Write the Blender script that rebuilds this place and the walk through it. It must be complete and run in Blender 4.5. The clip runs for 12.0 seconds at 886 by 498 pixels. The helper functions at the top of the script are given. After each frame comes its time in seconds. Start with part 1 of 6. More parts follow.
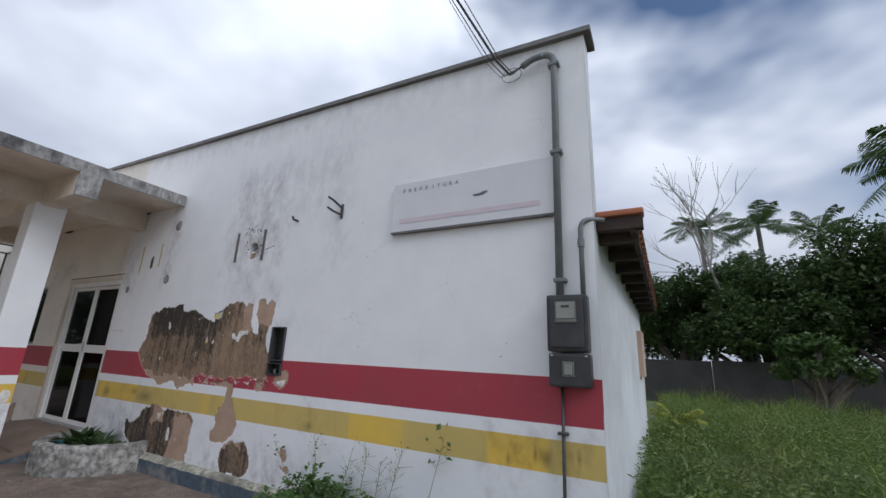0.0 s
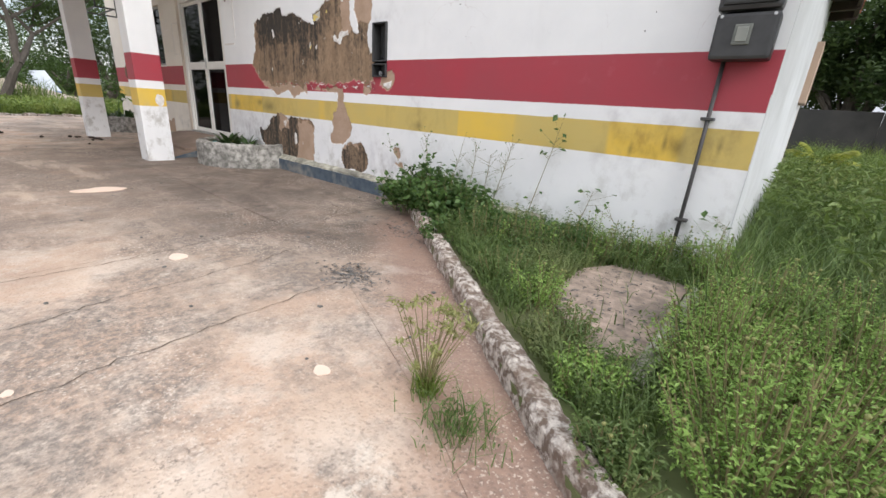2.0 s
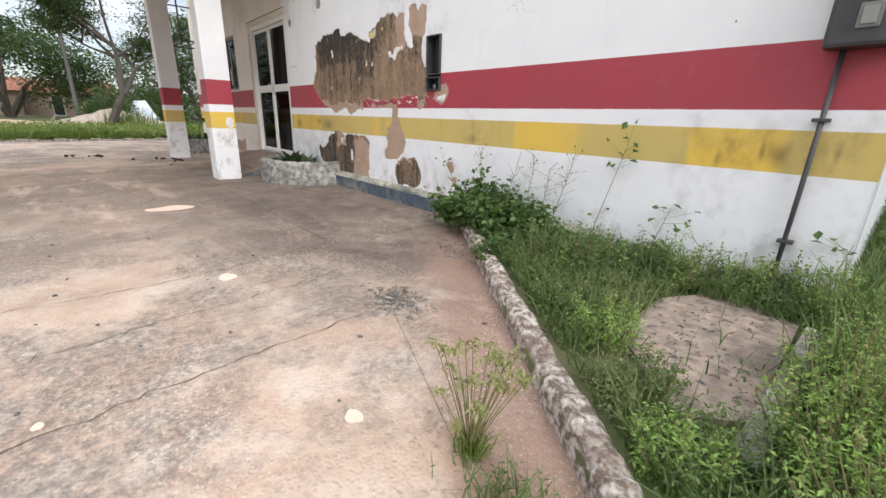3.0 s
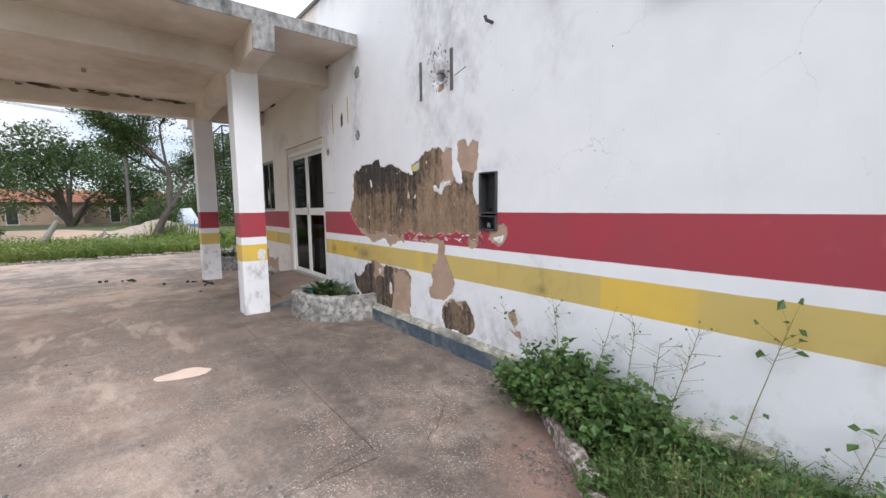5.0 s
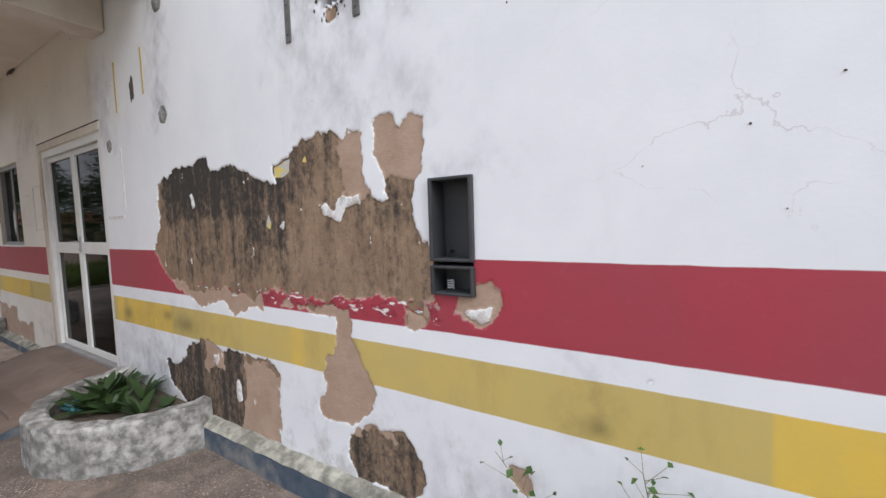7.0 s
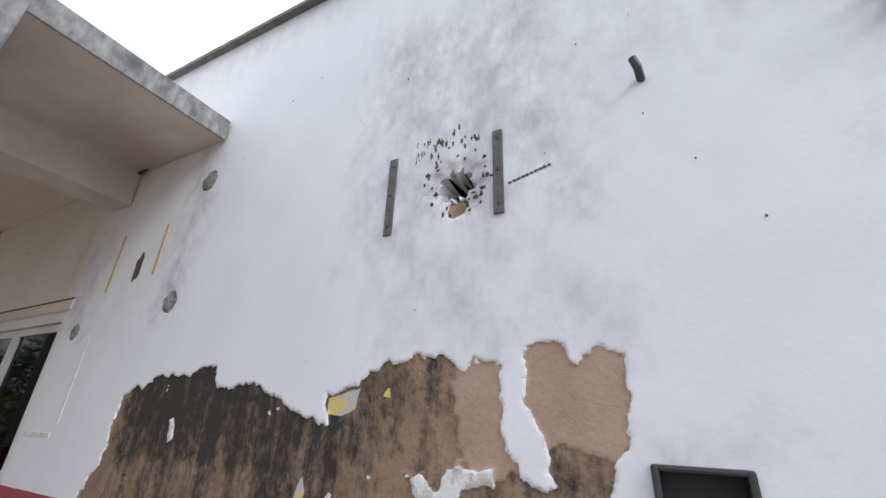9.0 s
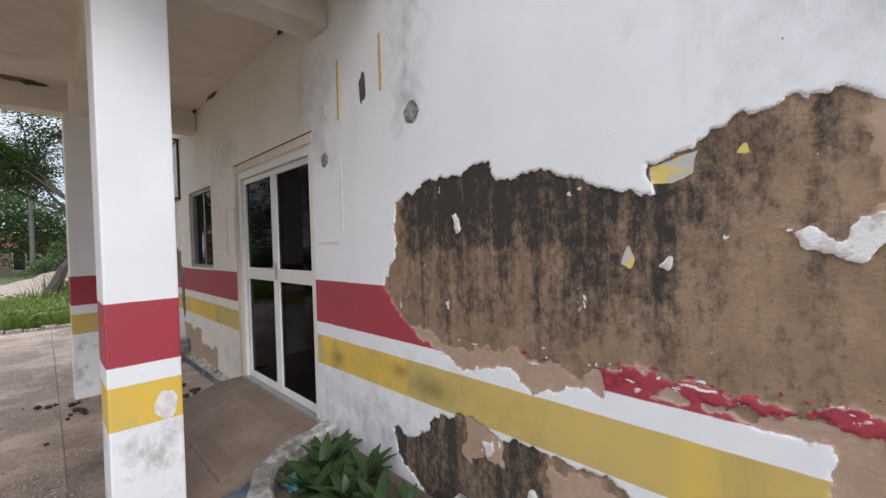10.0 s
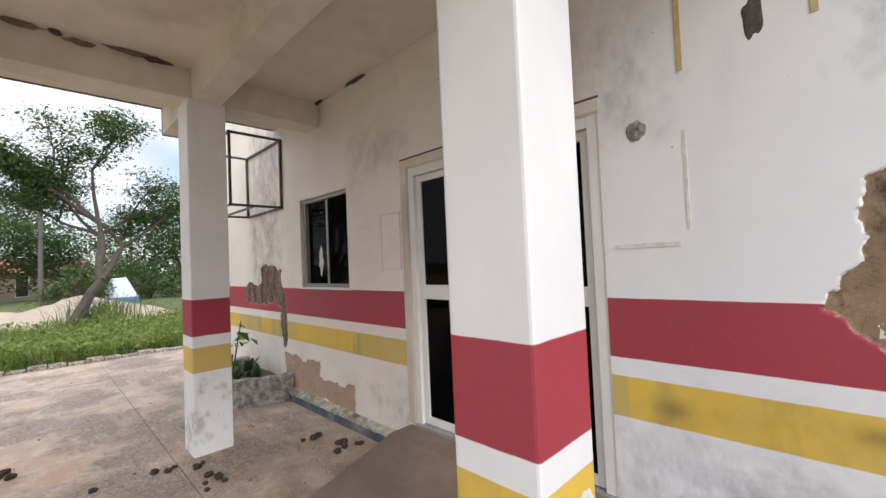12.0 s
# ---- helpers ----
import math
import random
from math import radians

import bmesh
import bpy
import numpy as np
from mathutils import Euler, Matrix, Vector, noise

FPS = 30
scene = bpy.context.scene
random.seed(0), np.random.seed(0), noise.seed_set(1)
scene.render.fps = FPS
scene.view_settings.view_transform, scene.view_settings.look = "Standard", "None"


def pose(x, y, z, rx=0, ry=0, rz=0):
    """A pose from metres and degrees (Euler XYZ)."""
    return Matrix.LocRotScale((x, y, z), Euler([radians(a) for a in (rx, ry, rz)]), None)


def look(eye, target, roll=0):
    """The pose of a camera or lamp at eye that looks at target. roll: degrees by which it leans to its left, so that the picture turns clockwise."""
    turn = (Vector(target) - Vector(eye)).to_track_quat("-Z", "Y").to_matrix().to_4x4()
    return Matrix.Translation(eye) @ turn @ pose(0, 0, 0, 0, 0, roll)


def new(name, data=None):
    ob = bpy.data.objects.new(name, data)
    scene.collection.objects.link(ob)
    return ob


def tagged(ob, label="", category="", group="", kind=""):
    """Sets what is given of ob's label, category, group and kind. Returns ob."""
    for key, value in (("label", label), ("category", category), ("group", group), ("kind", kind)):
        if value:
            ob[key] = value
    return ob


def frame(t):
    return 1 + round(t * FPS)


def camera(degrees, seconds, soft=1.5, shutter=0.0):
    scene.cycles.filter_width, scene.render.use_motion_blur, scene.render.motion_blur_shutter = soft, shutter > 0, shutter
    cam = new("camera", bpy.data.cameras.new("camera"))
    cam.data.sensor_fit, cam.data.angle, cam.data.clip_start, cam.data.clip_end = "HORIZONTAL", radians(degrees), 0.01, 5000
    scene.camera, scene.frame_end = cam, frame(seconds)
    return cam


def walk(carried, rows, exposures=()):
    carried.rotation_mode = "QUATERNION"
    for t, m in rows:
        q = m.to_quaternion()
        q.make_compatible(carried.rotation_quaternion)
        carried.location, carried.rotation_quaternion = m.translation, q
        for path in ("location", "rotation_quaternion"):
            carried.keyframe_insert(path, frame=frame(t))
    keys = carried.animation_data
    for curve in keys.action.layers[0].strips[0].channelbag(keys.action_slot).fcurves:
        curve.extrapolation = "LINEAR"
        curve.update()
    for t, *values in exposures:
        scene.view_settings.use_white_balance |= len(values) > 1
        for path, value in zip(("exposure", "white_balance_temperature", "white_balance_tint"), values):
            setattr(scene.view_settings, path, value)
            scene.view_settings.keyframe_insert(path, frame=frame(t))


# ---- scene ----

cam = camera(94.8, 12.0)
PATH = [
    (0, (7.199, -3.075, 1.45), (6.269, -1.379, 1.962), 2.5),
    (0.5, (7.175, -3.072, 1.456), (6.221, -1.349, 1.804), 0.6),
    (1, (7.133, -3.086, 1.354), (6.004, -1.437, 1.429), 2.6),
    (1.5, (7.09, -3.032, 1.109), (5.874, -1.484, 0.755), 5.6),
    (2, (6.994, -2.94, 0.945), (5.788, -1.485, 0.289), 3.9),
    (2.5, (6.913, -2.802, 0.91), (5.595, -1.446, 0.26), 1.9),
    (3, (6.869, -2.76, 0.939), (5.45, -1.49, 0.326), 1.7),
    (3.2, (6.856, -2.757, 0.968), (5.402, -1.522, 0.368), 1.9),
    (5, (6.084, -2.455, 1.394), (4.516, -1.231, 1.189), -0.6),
    (5.5, (5.69, -2.23, 1.495), (4.165, -0.94, 1.399), -0.7),
    (6, (5.268, -1.947, 1.501), (3.877, -0.513, 1.406), -0.7),
    (6.5, (4.852, -1.674, 1.504), (3.632, -0.094, 1.382), -1.1),
    (7, (4.456, -1.445, 1.507), (3.378, 0.234, 1.366), -1.8),
    (7.5, (4.131, -1.271, 1.552), (3.15, 0.469, 1.448), -2.6),
    (7.7, (4.038, -1.213, 1.566), (3.056, 0.529, 1.589), -2.2),
    (9.3, (3.427, -1.253, 1.774), (2.568, 0.356, 2.597), 2.3),
    (9.5, (3.343, -1.394, 1.711), (2.334, 0.285, 2.113), -0.2),
    (10, (2.904, -1.479, 1.599), (1.477, -0.078, 1.566), -1.7),
    (10.5, (2.452, -1.7, 1.544), (0.799, -0.578, 1.471), 1.5),
    (11, (1.974, -1.955, 1.501), (0.267, -0.924, 1.35), 0.0),
    (11.5, (1.428, -2.086, 1.553), (-0.185, -0.905, 1.515), -1.9),
    (12, (0.961, -2.225, 1.578), (-0.452, -0.811, 1.644), -2.5),
]
EXPOSURES = [(0.0, -0.5, 5800, 10), (0.6, -0.4, 5800, 10), (1.5, 0.0, 6200, 10), (2.2, 0.42, 6400, 10), (3.2, 0.42, 6350, 10), (5.0, 0.3, 6050, 11), (7.5, 0.3, 6000, 11), (9.5, 0.06, 5850, 11), (10.5, 0.47, 6300, 11), (12.0, 0.54, 6350, 11)]
walk(cam, [(t, look(eye, target, roll)) for t, eye, target, roll in PATH], EXPOSURES)

# ---- light ----
world = bpy.data.worlds.new("overcast_sky")
scene.world = world
world.use_nodes = True
wn, wl = world.node_tree.nodes, world.node_tree.links
wn.clear()
w_out = wn.new("ShaderNodeOutputWorld")
w_bg = wn.new("ShaderNodeBackground")
w_sky = wn.new("ShaderNodeTexSky")
w_sky.sky_type = "NISHITA"
w_sky.sun_disc = False
w_sky.sun_elevation = radians(55)
w_sky.sun_rotation = radians(120)
w_gain = wn.new("ShaderNodeMix")
w_gain.data_type = "RGBA"
w_gain.blend_type = "MULTIPLY"
w_gain.inputs[0].default_value = 1.0
w_gain.inputs[7].default_value = (0.13, 0.13, 0.13, 1)
w_co = wn.new("ShaderNodeTexCoord")
w_map = wn.new("ShaderNodeMapping")
w_map.inputs["Scale"].default_value = (1.0, 1.0, 1.7)
w_map.inputs["Location"].default_value = (0.3, 0.1, 0.4)
w_noise = wn.new("ShaderNodeTexNoise")
w_noise.inputs["Scale"].default_value = 1.5
w_noise.inputs["Detail"].default_value = 4
w_noise.inputs["Roughness"].default_value = 0.5
w_ramp = wn.new("ShaderNodeValToRGB")
w_ramp.color_ramp.elements[0].position = 0.31
w_ramp.color_ramp.elements[1].position = 0.47
w_noise2 = wn.new("ShaderNodeTexNoise")
w_noise2.inputs["Scale"].default_value = 2.6
w_noise2.inputs["Detail"].default_value = 3.5
w_ramp2 = wn.new("ShaderNodeValToRGB")
w_ramp2.color_ramp.elements[0].position = 0.32
w_ramp2.color_ramp.elements[0].color = (0.70, 0.73, 0.82, 1)
w_ramp2.color_ramp.elements[1].position = 0.62
w_ramp2.color_ramp.elements[1].color = (1.2, 1.2, 1.22, 1)
# the cloud thins out over the field behind the house
w_dot = wn.new("ShaderNodeVectorMath")
w_dot.operation = "DOT_PRODUCT"
w_dot.inputs[1].default_value = (0.35, 0.72, 0.60)
w_thin = wn.new("ShaderNodeMapRange")
w_thin.interpolation_type = "SMOOTHSTEP"
for i, v in ((1, 0.84), (2, 1.0), (3, 0.0), (4, 0.17)):
    w_thin.inputs[i].default_value = v
w_sub = wn.new("ShaderNodeMath")
w_sub.operation = "SUBTRACT"
# an overcast sky is brighter overhead than at the horizon
w_sep = wn.new("ShaderNodeSeparateXYZ")
w_dome = wn.new("ShaderNodeMapRange")
for i, v in ((1, 0.0), (2, 1.0), (3, 0.72), (4, 1.5)):
    w_dome.inputs[i].default_value = v
w_cloud = wn.new("ShaderNodeVectorMath")
w_cloud.operation = "SCALE"
w_mix = wn.new("ShaderNodeMix")
w_mix.data_type = "RGBA"
w_bg.inputs["Strength"].default_value = 1.0
wl.new(w_co.outputs["Generated"], w_map.inputs["Vector"])
wl.new(w_map.outputs["Vector"], w_noise.inputs["Vector"])
wl.new(w_map.outputs["Vector"], w_noise2.inputs["Vector"])
wl.new(w_co.outputs["Generated"], w_dot.inputs[0])
wl.new(w_dot.outputs["Value"], w_thin.inputs[0])
wl.new(w_noise.outputs["Fac"], w_sub.inputs[0])
wl.new(w_thin.outputs[0], w_sub.inputs[1])
wl.new(w_sub.outputs[0], w_ramp.inputs["Fac"])
wl.new(w_noise2.outputs["Fac"], w_ramp2.inputs["Fac"])
wl.new(w_sky.outputs["Color"], w_gain.inputs[6])
wl.new(w_ramp.outputs["Color"], w_mix.inputs[0])
wl.new(w_gain.outputs[2], w_mix.inputs[6])
wl.new(w_co.outputs["Generated"], w_sep.inputs[0])
wl.new(w_sep.outputs[2], w_dome.inputs[0])
wl.new(w_ramp2.outputs["Color"], w_cloud.inputs[0])
wl.new(w_dome.outputs[0], w_cloud.inputs["Scale"])
wl.new(w_cloud.outputs[0], w_mix.inputs[7])
wl.new(w_mix.outputs[2], w_bg.inputs["Color"])
wl.new(w_bg.outputs["Background"], w_out.inputs["Surface"])

sun = new("sun", bpy.data.lights.new("sun", "SUN"))
sun.data.energy = 1.65
sun.data.angle = radians(25)
sun.data.color = (1.0, 0.96, 0.9)
sun.matrix_world = look((13, -4, 10), (0, 0, 0))

# ---- materials ----


class Nodes:
    """Short hand for building a node material."""

    def __init__(self, name):
        self.mat = bpy.data.materials.new(name)
        self.mat.use_nodes = True
        self.nt = self.mat.node_tree
        self.bsdf = self.nt.nodes["Principled BSDF"]
        self.geo = self.nt.nodes.new("ShaderNodeNewGeometry")
        self.obco = self.nt.nodes.new("ShaderNodeTexCoord")

    def put(self, sock, v):
        if isinstance(v, bpy.types.NodeSocket):
            self.nt.links.new(v, sock)
        elif isinstance(v, tuple) and len(v) == 3 and sock.type == "RGBA":
            sock.default_value = (*v, 1)
        else:
            sock.default_value = v

    def math(self, op, a, b=0.0, clamp=False):
        n = self.nt.nodes.new("ShaderNodeMath")
        n.operation, n.use_clamp = op, clamp
        self.put(n.inputs[0], a)
        self.put(n.inputs[1], b)
        return n.outputs[0]

    def mix(self, f, a, b):
        n = self.nt.nodes.new("ShaderNodeMix")
        n.data_type = "RGBA"
        self.put(n.inputs[0], f)
        self.put(n.inputs[6], a)
        self.put(n.inputs[7], b)
        return n.outputs[2]

    def shade(self, f, a, b):
        n = self.nt.nodes.new("ShaderNodeMix")
        n.data_type, n.blend_type = "RGBA", "MULTIPLY"
        self.put(n.inputs[0], f)
        self.put(n.inputs[6], a)
        self.put(n.inputs[7], b)
        return n.outputs[2]

    def noise(self, scale, detail=5, stretch=(1, 1, 1), rough=0.6, world=True, shift=0.0):
        m = self.nt.nodes.new("ShaderNodeMapping")
        m.inputs["Scale"].default_value = stretch
        m.inputs["Location"].default_value = (shift, shift * 0.7, shift * 0.3)
        self.put(m.inputs["Vector"], self.geo.outputs["Position"] if world else self.obco.outputs["Object"])
        n = self.nt.nodes.new("ShaderNodeTexNoise")
        n.inputs["Scale"].default_value, n.inputs["Detail"].default_value, n.inputs["Roughness"].default_value = scale, detail, rough
        self.put(n.inputs["Vector"], m.outputs["Vector"])
        return n.outputs["Fac"]

    def ramp(self, f, lo, hi, a=0.0, b=1.0):
        n = self.nt.nodes.new("ShaderNodeMapRange")
        for i, v in enumerate((f, lo, hi, a, b)):
            self.put(n.inputs[i], v)
        return n.outputs[0]

    def axis(self, i):
        n = self.nt.nodes.new("ShaderNodeSeparateXYZ")
        self.put(n.inputs[0], self.geo.outputs["Position"])
        return n.outputs[i]

    def attr(self, name):
        n = self.nt.nodes.new("ShaderNodeAttribute")
        n.attribute_name = name
        return n.outputs["Fac"]

    def island(self):
        return self.geo.outputs["Random Per Island"]

    def band(self, v, lo, hi, soft=0.002):
        return self.math("MULTIPLY", self.ramp(v, lo - soft, lo + soft), self.ramp(v, hi + soft, hi - soft))

    def bump(self, h, strength=0.3, dist=0.01):
        n = self.nt.nodes.new("ShaderNodeBump")
        n.inputs["Strength"].default_value, n.inputs["Distance"].default_value = strength, dist
        self.put(n.inputs["Height"], h)
        self.nt.links.new(n.outputs["Normal"], self.bsdf.inputs["Normal"])

    def done(self, col, rough=0.8, metal=0.0, spec=None):
        self.put(self.bsdf.inputs["Base Color"], col)
        self.put(self.bsdf.inputs["Roughness"], rough)
        self.put(self.bsdf.inputs["Metallic"], metal)
        if spec is not None:
            self.bsdf.inputs["Specular IOR Level"].default_value = spec
        return self.mat


def plain(name, a, b, scale=12.0, rough=0.7, bump=0.2, metal=0.0, stain=None, stretch=(1, 1, 1), dist=0.004, sharp=0.2, mid=0.5):
    """Two tones mixed by noise, with an optional darker stain of larger size."""
    m = Nodes(name)
    f = m.noise(scale, 6, stretch)
    c = m.mix(m.ramp(f, mid - sharp, mid + sharp), a, b)
    if stain:
        c = m.mix(m.math("MULTIPLY", m.ramp(m.noise(scale * 0.17, 7, stretch, 0.65, shift=3.1), 0.48, 0.66), 0.85), c, stain)
    m.bump(m.noise(scale * 4, 4, stretch), bump, dist)
    return m.done(c, rough, metal)


def foliage(name, dark, light, tip=None, shine=0.45):
    m = Nodes(name)
    c = m.mix(m.island(), dark, light)
    if tip:
        c = m.mix(m.ramp(m.noise(1.1, 3), 0.52, 0.72), c, tip)
    m.bsdf.inputs["Subsurface Weight"].default_value = 0.0
    t = m.nt.nodes.new("ShaderNodeBsdfTranslucent")
    m.put(t.inputs["Color"], c)
    mixer = m.nt.nodes.new("ShaderNodeMixShader")
    mixer.inputs[0].default_value = 0.3
    m.nt.links.new(m.bsdf.outputs[0], mixer.inputs[1])
    m.nt.links.new(t.outputs[0], mixer.inputs[2])
    m.nt.links.new(mixer.outputs[0], m.nt.nodes["Material Output"].inputs["Surface"])
    return m.done(c, shine, spec=0.35)


WHITE = (0.80, 0.80, 0.81)
RED = (0.36, 0.035, 0.055)
YELLOW = (0.70, 0.47, 0.07)


def striped_paint(name, cracks=False, scuff=0.55, low_top=0.8, low_end=0.25):
    """Old white wall paint with a red and a yellow band, bare render where the paint has come off."""
    m = Nodes(name)
    x, z = m.axis(0), m.axis(2)
    wob = m.math("MULTIPLY", m.math("SUBTRACT", m.noise(9, 2), 0.5), 0.006)
    zz = m.math("ADD", z, wob)
    white = m.mix(m.ramp(m.noise(2.5, 5), 0.3, 0.75), WHITE, (0.73, 0.735, 0.75))
    if cracks:
        # the sheltered stretch under the canopy has kept an older cream coat
        white = m.mix(m.ramp(m.math("ADD", x, m.math("MULTIPLY", m.noise(3, 4), 0.12)), 0.1, -0.08), white, m.mix(m.ramp(m.noise(1.4, 5), 0.4, 0.65), (0.77, 0.72, 0.65), (0.70, 0.65, 0.585)))
    # grey weather streaks
    streak = m.noise(1.6, 8, (2.2, 2.2, 0.35), 0.62, shift=5.3)
    white = m.mix(m.math("MULTIPLY", m.ramp(streak, 0.6, 0.8), 0.2), white, (0.42, 0.41, 0.41))
    red = m.mix(m.ramp(m.noise(1.7, 6), 0.35, 0.7), RED, (0.31, 0.045, 0.062))
    red = m.mix(m.math("MULTIPLY", m.ramp(m.noise(7, 8, rough=0.7, shift=3.3), 0.6, 0.75), 0.35), red, (0.42, 0.10, 0.12))
    # the yellow was brushed on in lengths that faded differently, with upright seams
    yel = m.mix(m.ramp(m.noise(1.15, 1, (1, 1, 0.02), shift=4.6), 0.525, 0.54), YELLOW, (0.53, 0.405, 0.13))
    yel = m.mix(m.math("MULTIPLY", m.ramp(m.noise(2.6, 6, shift=2), 0.42, 0.62), 0.6), yel, (0.60, 0.43, 0.11))
    yel = m.mix(m.math("MULTIPLY", m.ramp(m.noise(2.3, 7, (1.6, 1, 0.5), shift=8.2), 0.55, 0.68), 0.5), yel, (0.36, 0.275, 0.095))
    yel = m.mix(m.math("MULTIPLY", m.attr("smudge"), 0.6), yel, (0.13, 0.105, 0.035))
    c = m.mix(m.band(zz, 1.027, 1.345), white, red)
    c = m.mix(m.band(zz, 0.712, 0.929), c, yel)
    # scuffs and mud near the ground, in flecks
    low = m.math("MULTIPLY", m.ramp(m.noise(5.5, 8, (1, 1, 0.8), 0.7, shift=1.7), 0.52, 0.66), m.ramp(z, low_top, low_end))
    c = m.mix(m.math("MULTIPLY", low, scuff), c, (0.36, 0.34, 0.31))
    grime = m.attr("grime")
    blotch = m.math("ADD", m.math("MULTIPLY", m.noise(4.5, 9, (1.2, 1.2, 0.8), 0.68), 0.7), m.math("MULTIPLY", m.noise(19, 7, (1, 1, 0.6), 0.75, shift=2.2), 0.3))
    c = m.shade(m.math("MULTIPLY", grime, m.ramp(blotch, 0.40, 0.6)), c, (0.55, 0.52, 0.535))
    # ragged flecks of paint hanging on along the torn edge
    tearing = m.attr("torn")
    bits = m.noise(24, 6, (0.7, 1, 1.3), 0.7, shift=1.4)
    c = m.mix(m.math("MULTIPLY", tearing, m.ramp(bits, 0.53, 0.55)), c, (0.25, 0.022, 0.04))
    c = m.mix(m.math("MULTIPLY", tearing, m.ramp(m.noise(15, 5, (0.6, 1, 1.4), 0.65, shift=7.9), 0.58, 0.6)), c, (0.74, 0.70, 0.67))
    fine = m.math("MULTIPLY", m.math("SUBTRACT", m.noise(40, 5), 0.5), 0.3)
    bare = m.ramp(m.math("ADD", m.attr("bare"), fine), 0.49, 0.52)
    tan = m.mix(m.ramp(m.noise(5, 8, (1.3, 1, 0.8), 0.68), 0.38, 0.66), (0.215, 0.142, 0.088), (0.355, 0.245, 0.157))
    tan = m.mix(m.math("MULTIPLY", m.ramp(m.noise(60, 6, rough=0.8), 0.5, 0.7), 0.5), tan, (0.15, 0.105, 0.072))
    # runs of black mould, broken up by grain
    run = m.math("SUBTRACT", m.noise(5.5, 8, (2.4, 1, 0.2), 0.66), 0.5)
    grain = m.math("SUBTRACT", m.noise(30, 8, (1, 1, 0.7), 0.82), 0.5)
    soot = m.math("ADD", m.attr("mold"), m.math("ADD", m.math("MULTIPLY", run, 2.7), m.math("MULTIPLY", grain, 3.6)))
    tan = m.mix(m.math("MULTIPLY", m.ramp(soot, 0.0, 1.0), 0.96), tan, (0.027, 0.024, 0.021))
    skim = m.ramp(m.math("ADD", m.attr("skim"), fine), 0.47, 0.53)
    coat = m.mix(m.ramp(m.noise(6, 8, rough=0.7, shift=5), 0.38, 0.66), (0.43, 0.305, 0.225), (0.35, 0.24, 0.165))
    coat = m.mix(m.math("MULTIPLY", m.ramp(m.noise(38, 7, rough=0.8, shift=1), 0.56, 0.72), 0.5), coat, (0.52, 0.43, 0.36))
    tan = m.mix(skim, tan, coat)
    tan = m.mix(m.ramp(m.noise(11, 4, (1.2, 1, 0.8), shift=6), 0.70, 0.71), tan, (0.70, 0.67, 0.60))
    tan = m.mix(m.ramp(m.noise(45, 2, shift=3.7), 0.76, 0.78), tan, (0.035, 0.03, 0.026))
    c = m.mix(bare, c, tan)
    rim = m.math("MULTIPLY", m.ramp(m.attr("bare"), 0.36, 0.47), m.ramp(m.attr("bare"), 0.53, 0.47))
    c = m.mix(m.math("MULTIPLY", rim, m.ramp(m.noise(18, 5, shift=2.6), 0.48, 0.56, 0.0, 0.55)), c, (0.47, 0.42, 0.38))
    scrap = m.attr("scrap")
    c = m.mix(m.ramp(scrap, 0.5, 0.53), c, m.mix(m.ramp(m.noise(14, 3, shift=4.1), 0.5, 0.53), (0.74, 0.73, 0.71), (0.60, 0.55, 0.52)))
    c = m.mix(m.ramp(m.attr("old_yellow"), 0.5, 0.53), c, m.mix(m.ramp(m.noise(10, 4, shift=1.1), 0.48, 0.5), (0.66, 0.52, 0.16), (0.50, 0.48, 0.43)))
    if cracks:
        v = m.nt.nodes.new("ShaderNodeTexVoronoi")
        v.feature = "DISTANCE_TO_EDGE"
        v.inputs["Scale"].default_value = 1.7
        w = m.nt.nodes.new("ShaderNodeVectorMath")
        w.operation = "ADD"
        nz = m.nt.nodes.new("ShaderNodeTexNoise")
        nz.inputs["Scale"].default_value = 3.0
        nz.inputs["Detail"].default_value = 6
        m.put(nz.inputs["Vector"], m.geo.outputs["Position"])
        sc = m.nt.nodes.new("ShaderNodeVectorMath")
        sc.operation = "SCALE"
        sc.inputs["Scale"].default_value = 0.35
        m.put(sc.inputs[0], nz.outputs["Color"])
        m.put(w.inputs[0], m.geo.outputs["Position"])
        m.put(w.inputs[1], sc.outputs[0])
        m.put(v.inputs["Vector"], w.outputs[0])
        line = m.ramp(v.outputs["Distance"], 0.003, 0.0008)
        line = m.math("MULTIPLY", line, m.ramp(m.noise(2.1, 4, shift=9), 0.46, 0.6))
        line = m.math("MULTIPLY", line, m.ramp(x, 3.9, 4.3))
        line = m.math("MULTIPLY", line, m.ramp(z, 1.34, 1.36))
        c = m.mix(m.math("MULTIPLY", line, 0.38), c, (0.42, 0.33, 0.33))
    pits = m.math("MULTIPLY", bare, m.math("SUBTRACT", m.math("ADD", m.noise(28, 7, rough=0.75), m.math("MULTIPLY", m.noise(90, 4), 0.7)), 0.95))
    m.bump(m.math("ADD", m.math("ADD", m.math("MULTIPLY", m.noise(55, 5), 0.25), m.noise(6, 5)), m.math("MULTIPLY", pits, 3.0)), 0.22, 0.008)
    return m.done(c, m.mix(bare, (0.55, 0.55, 0.55), (0.9, 0.9, 0.9)))


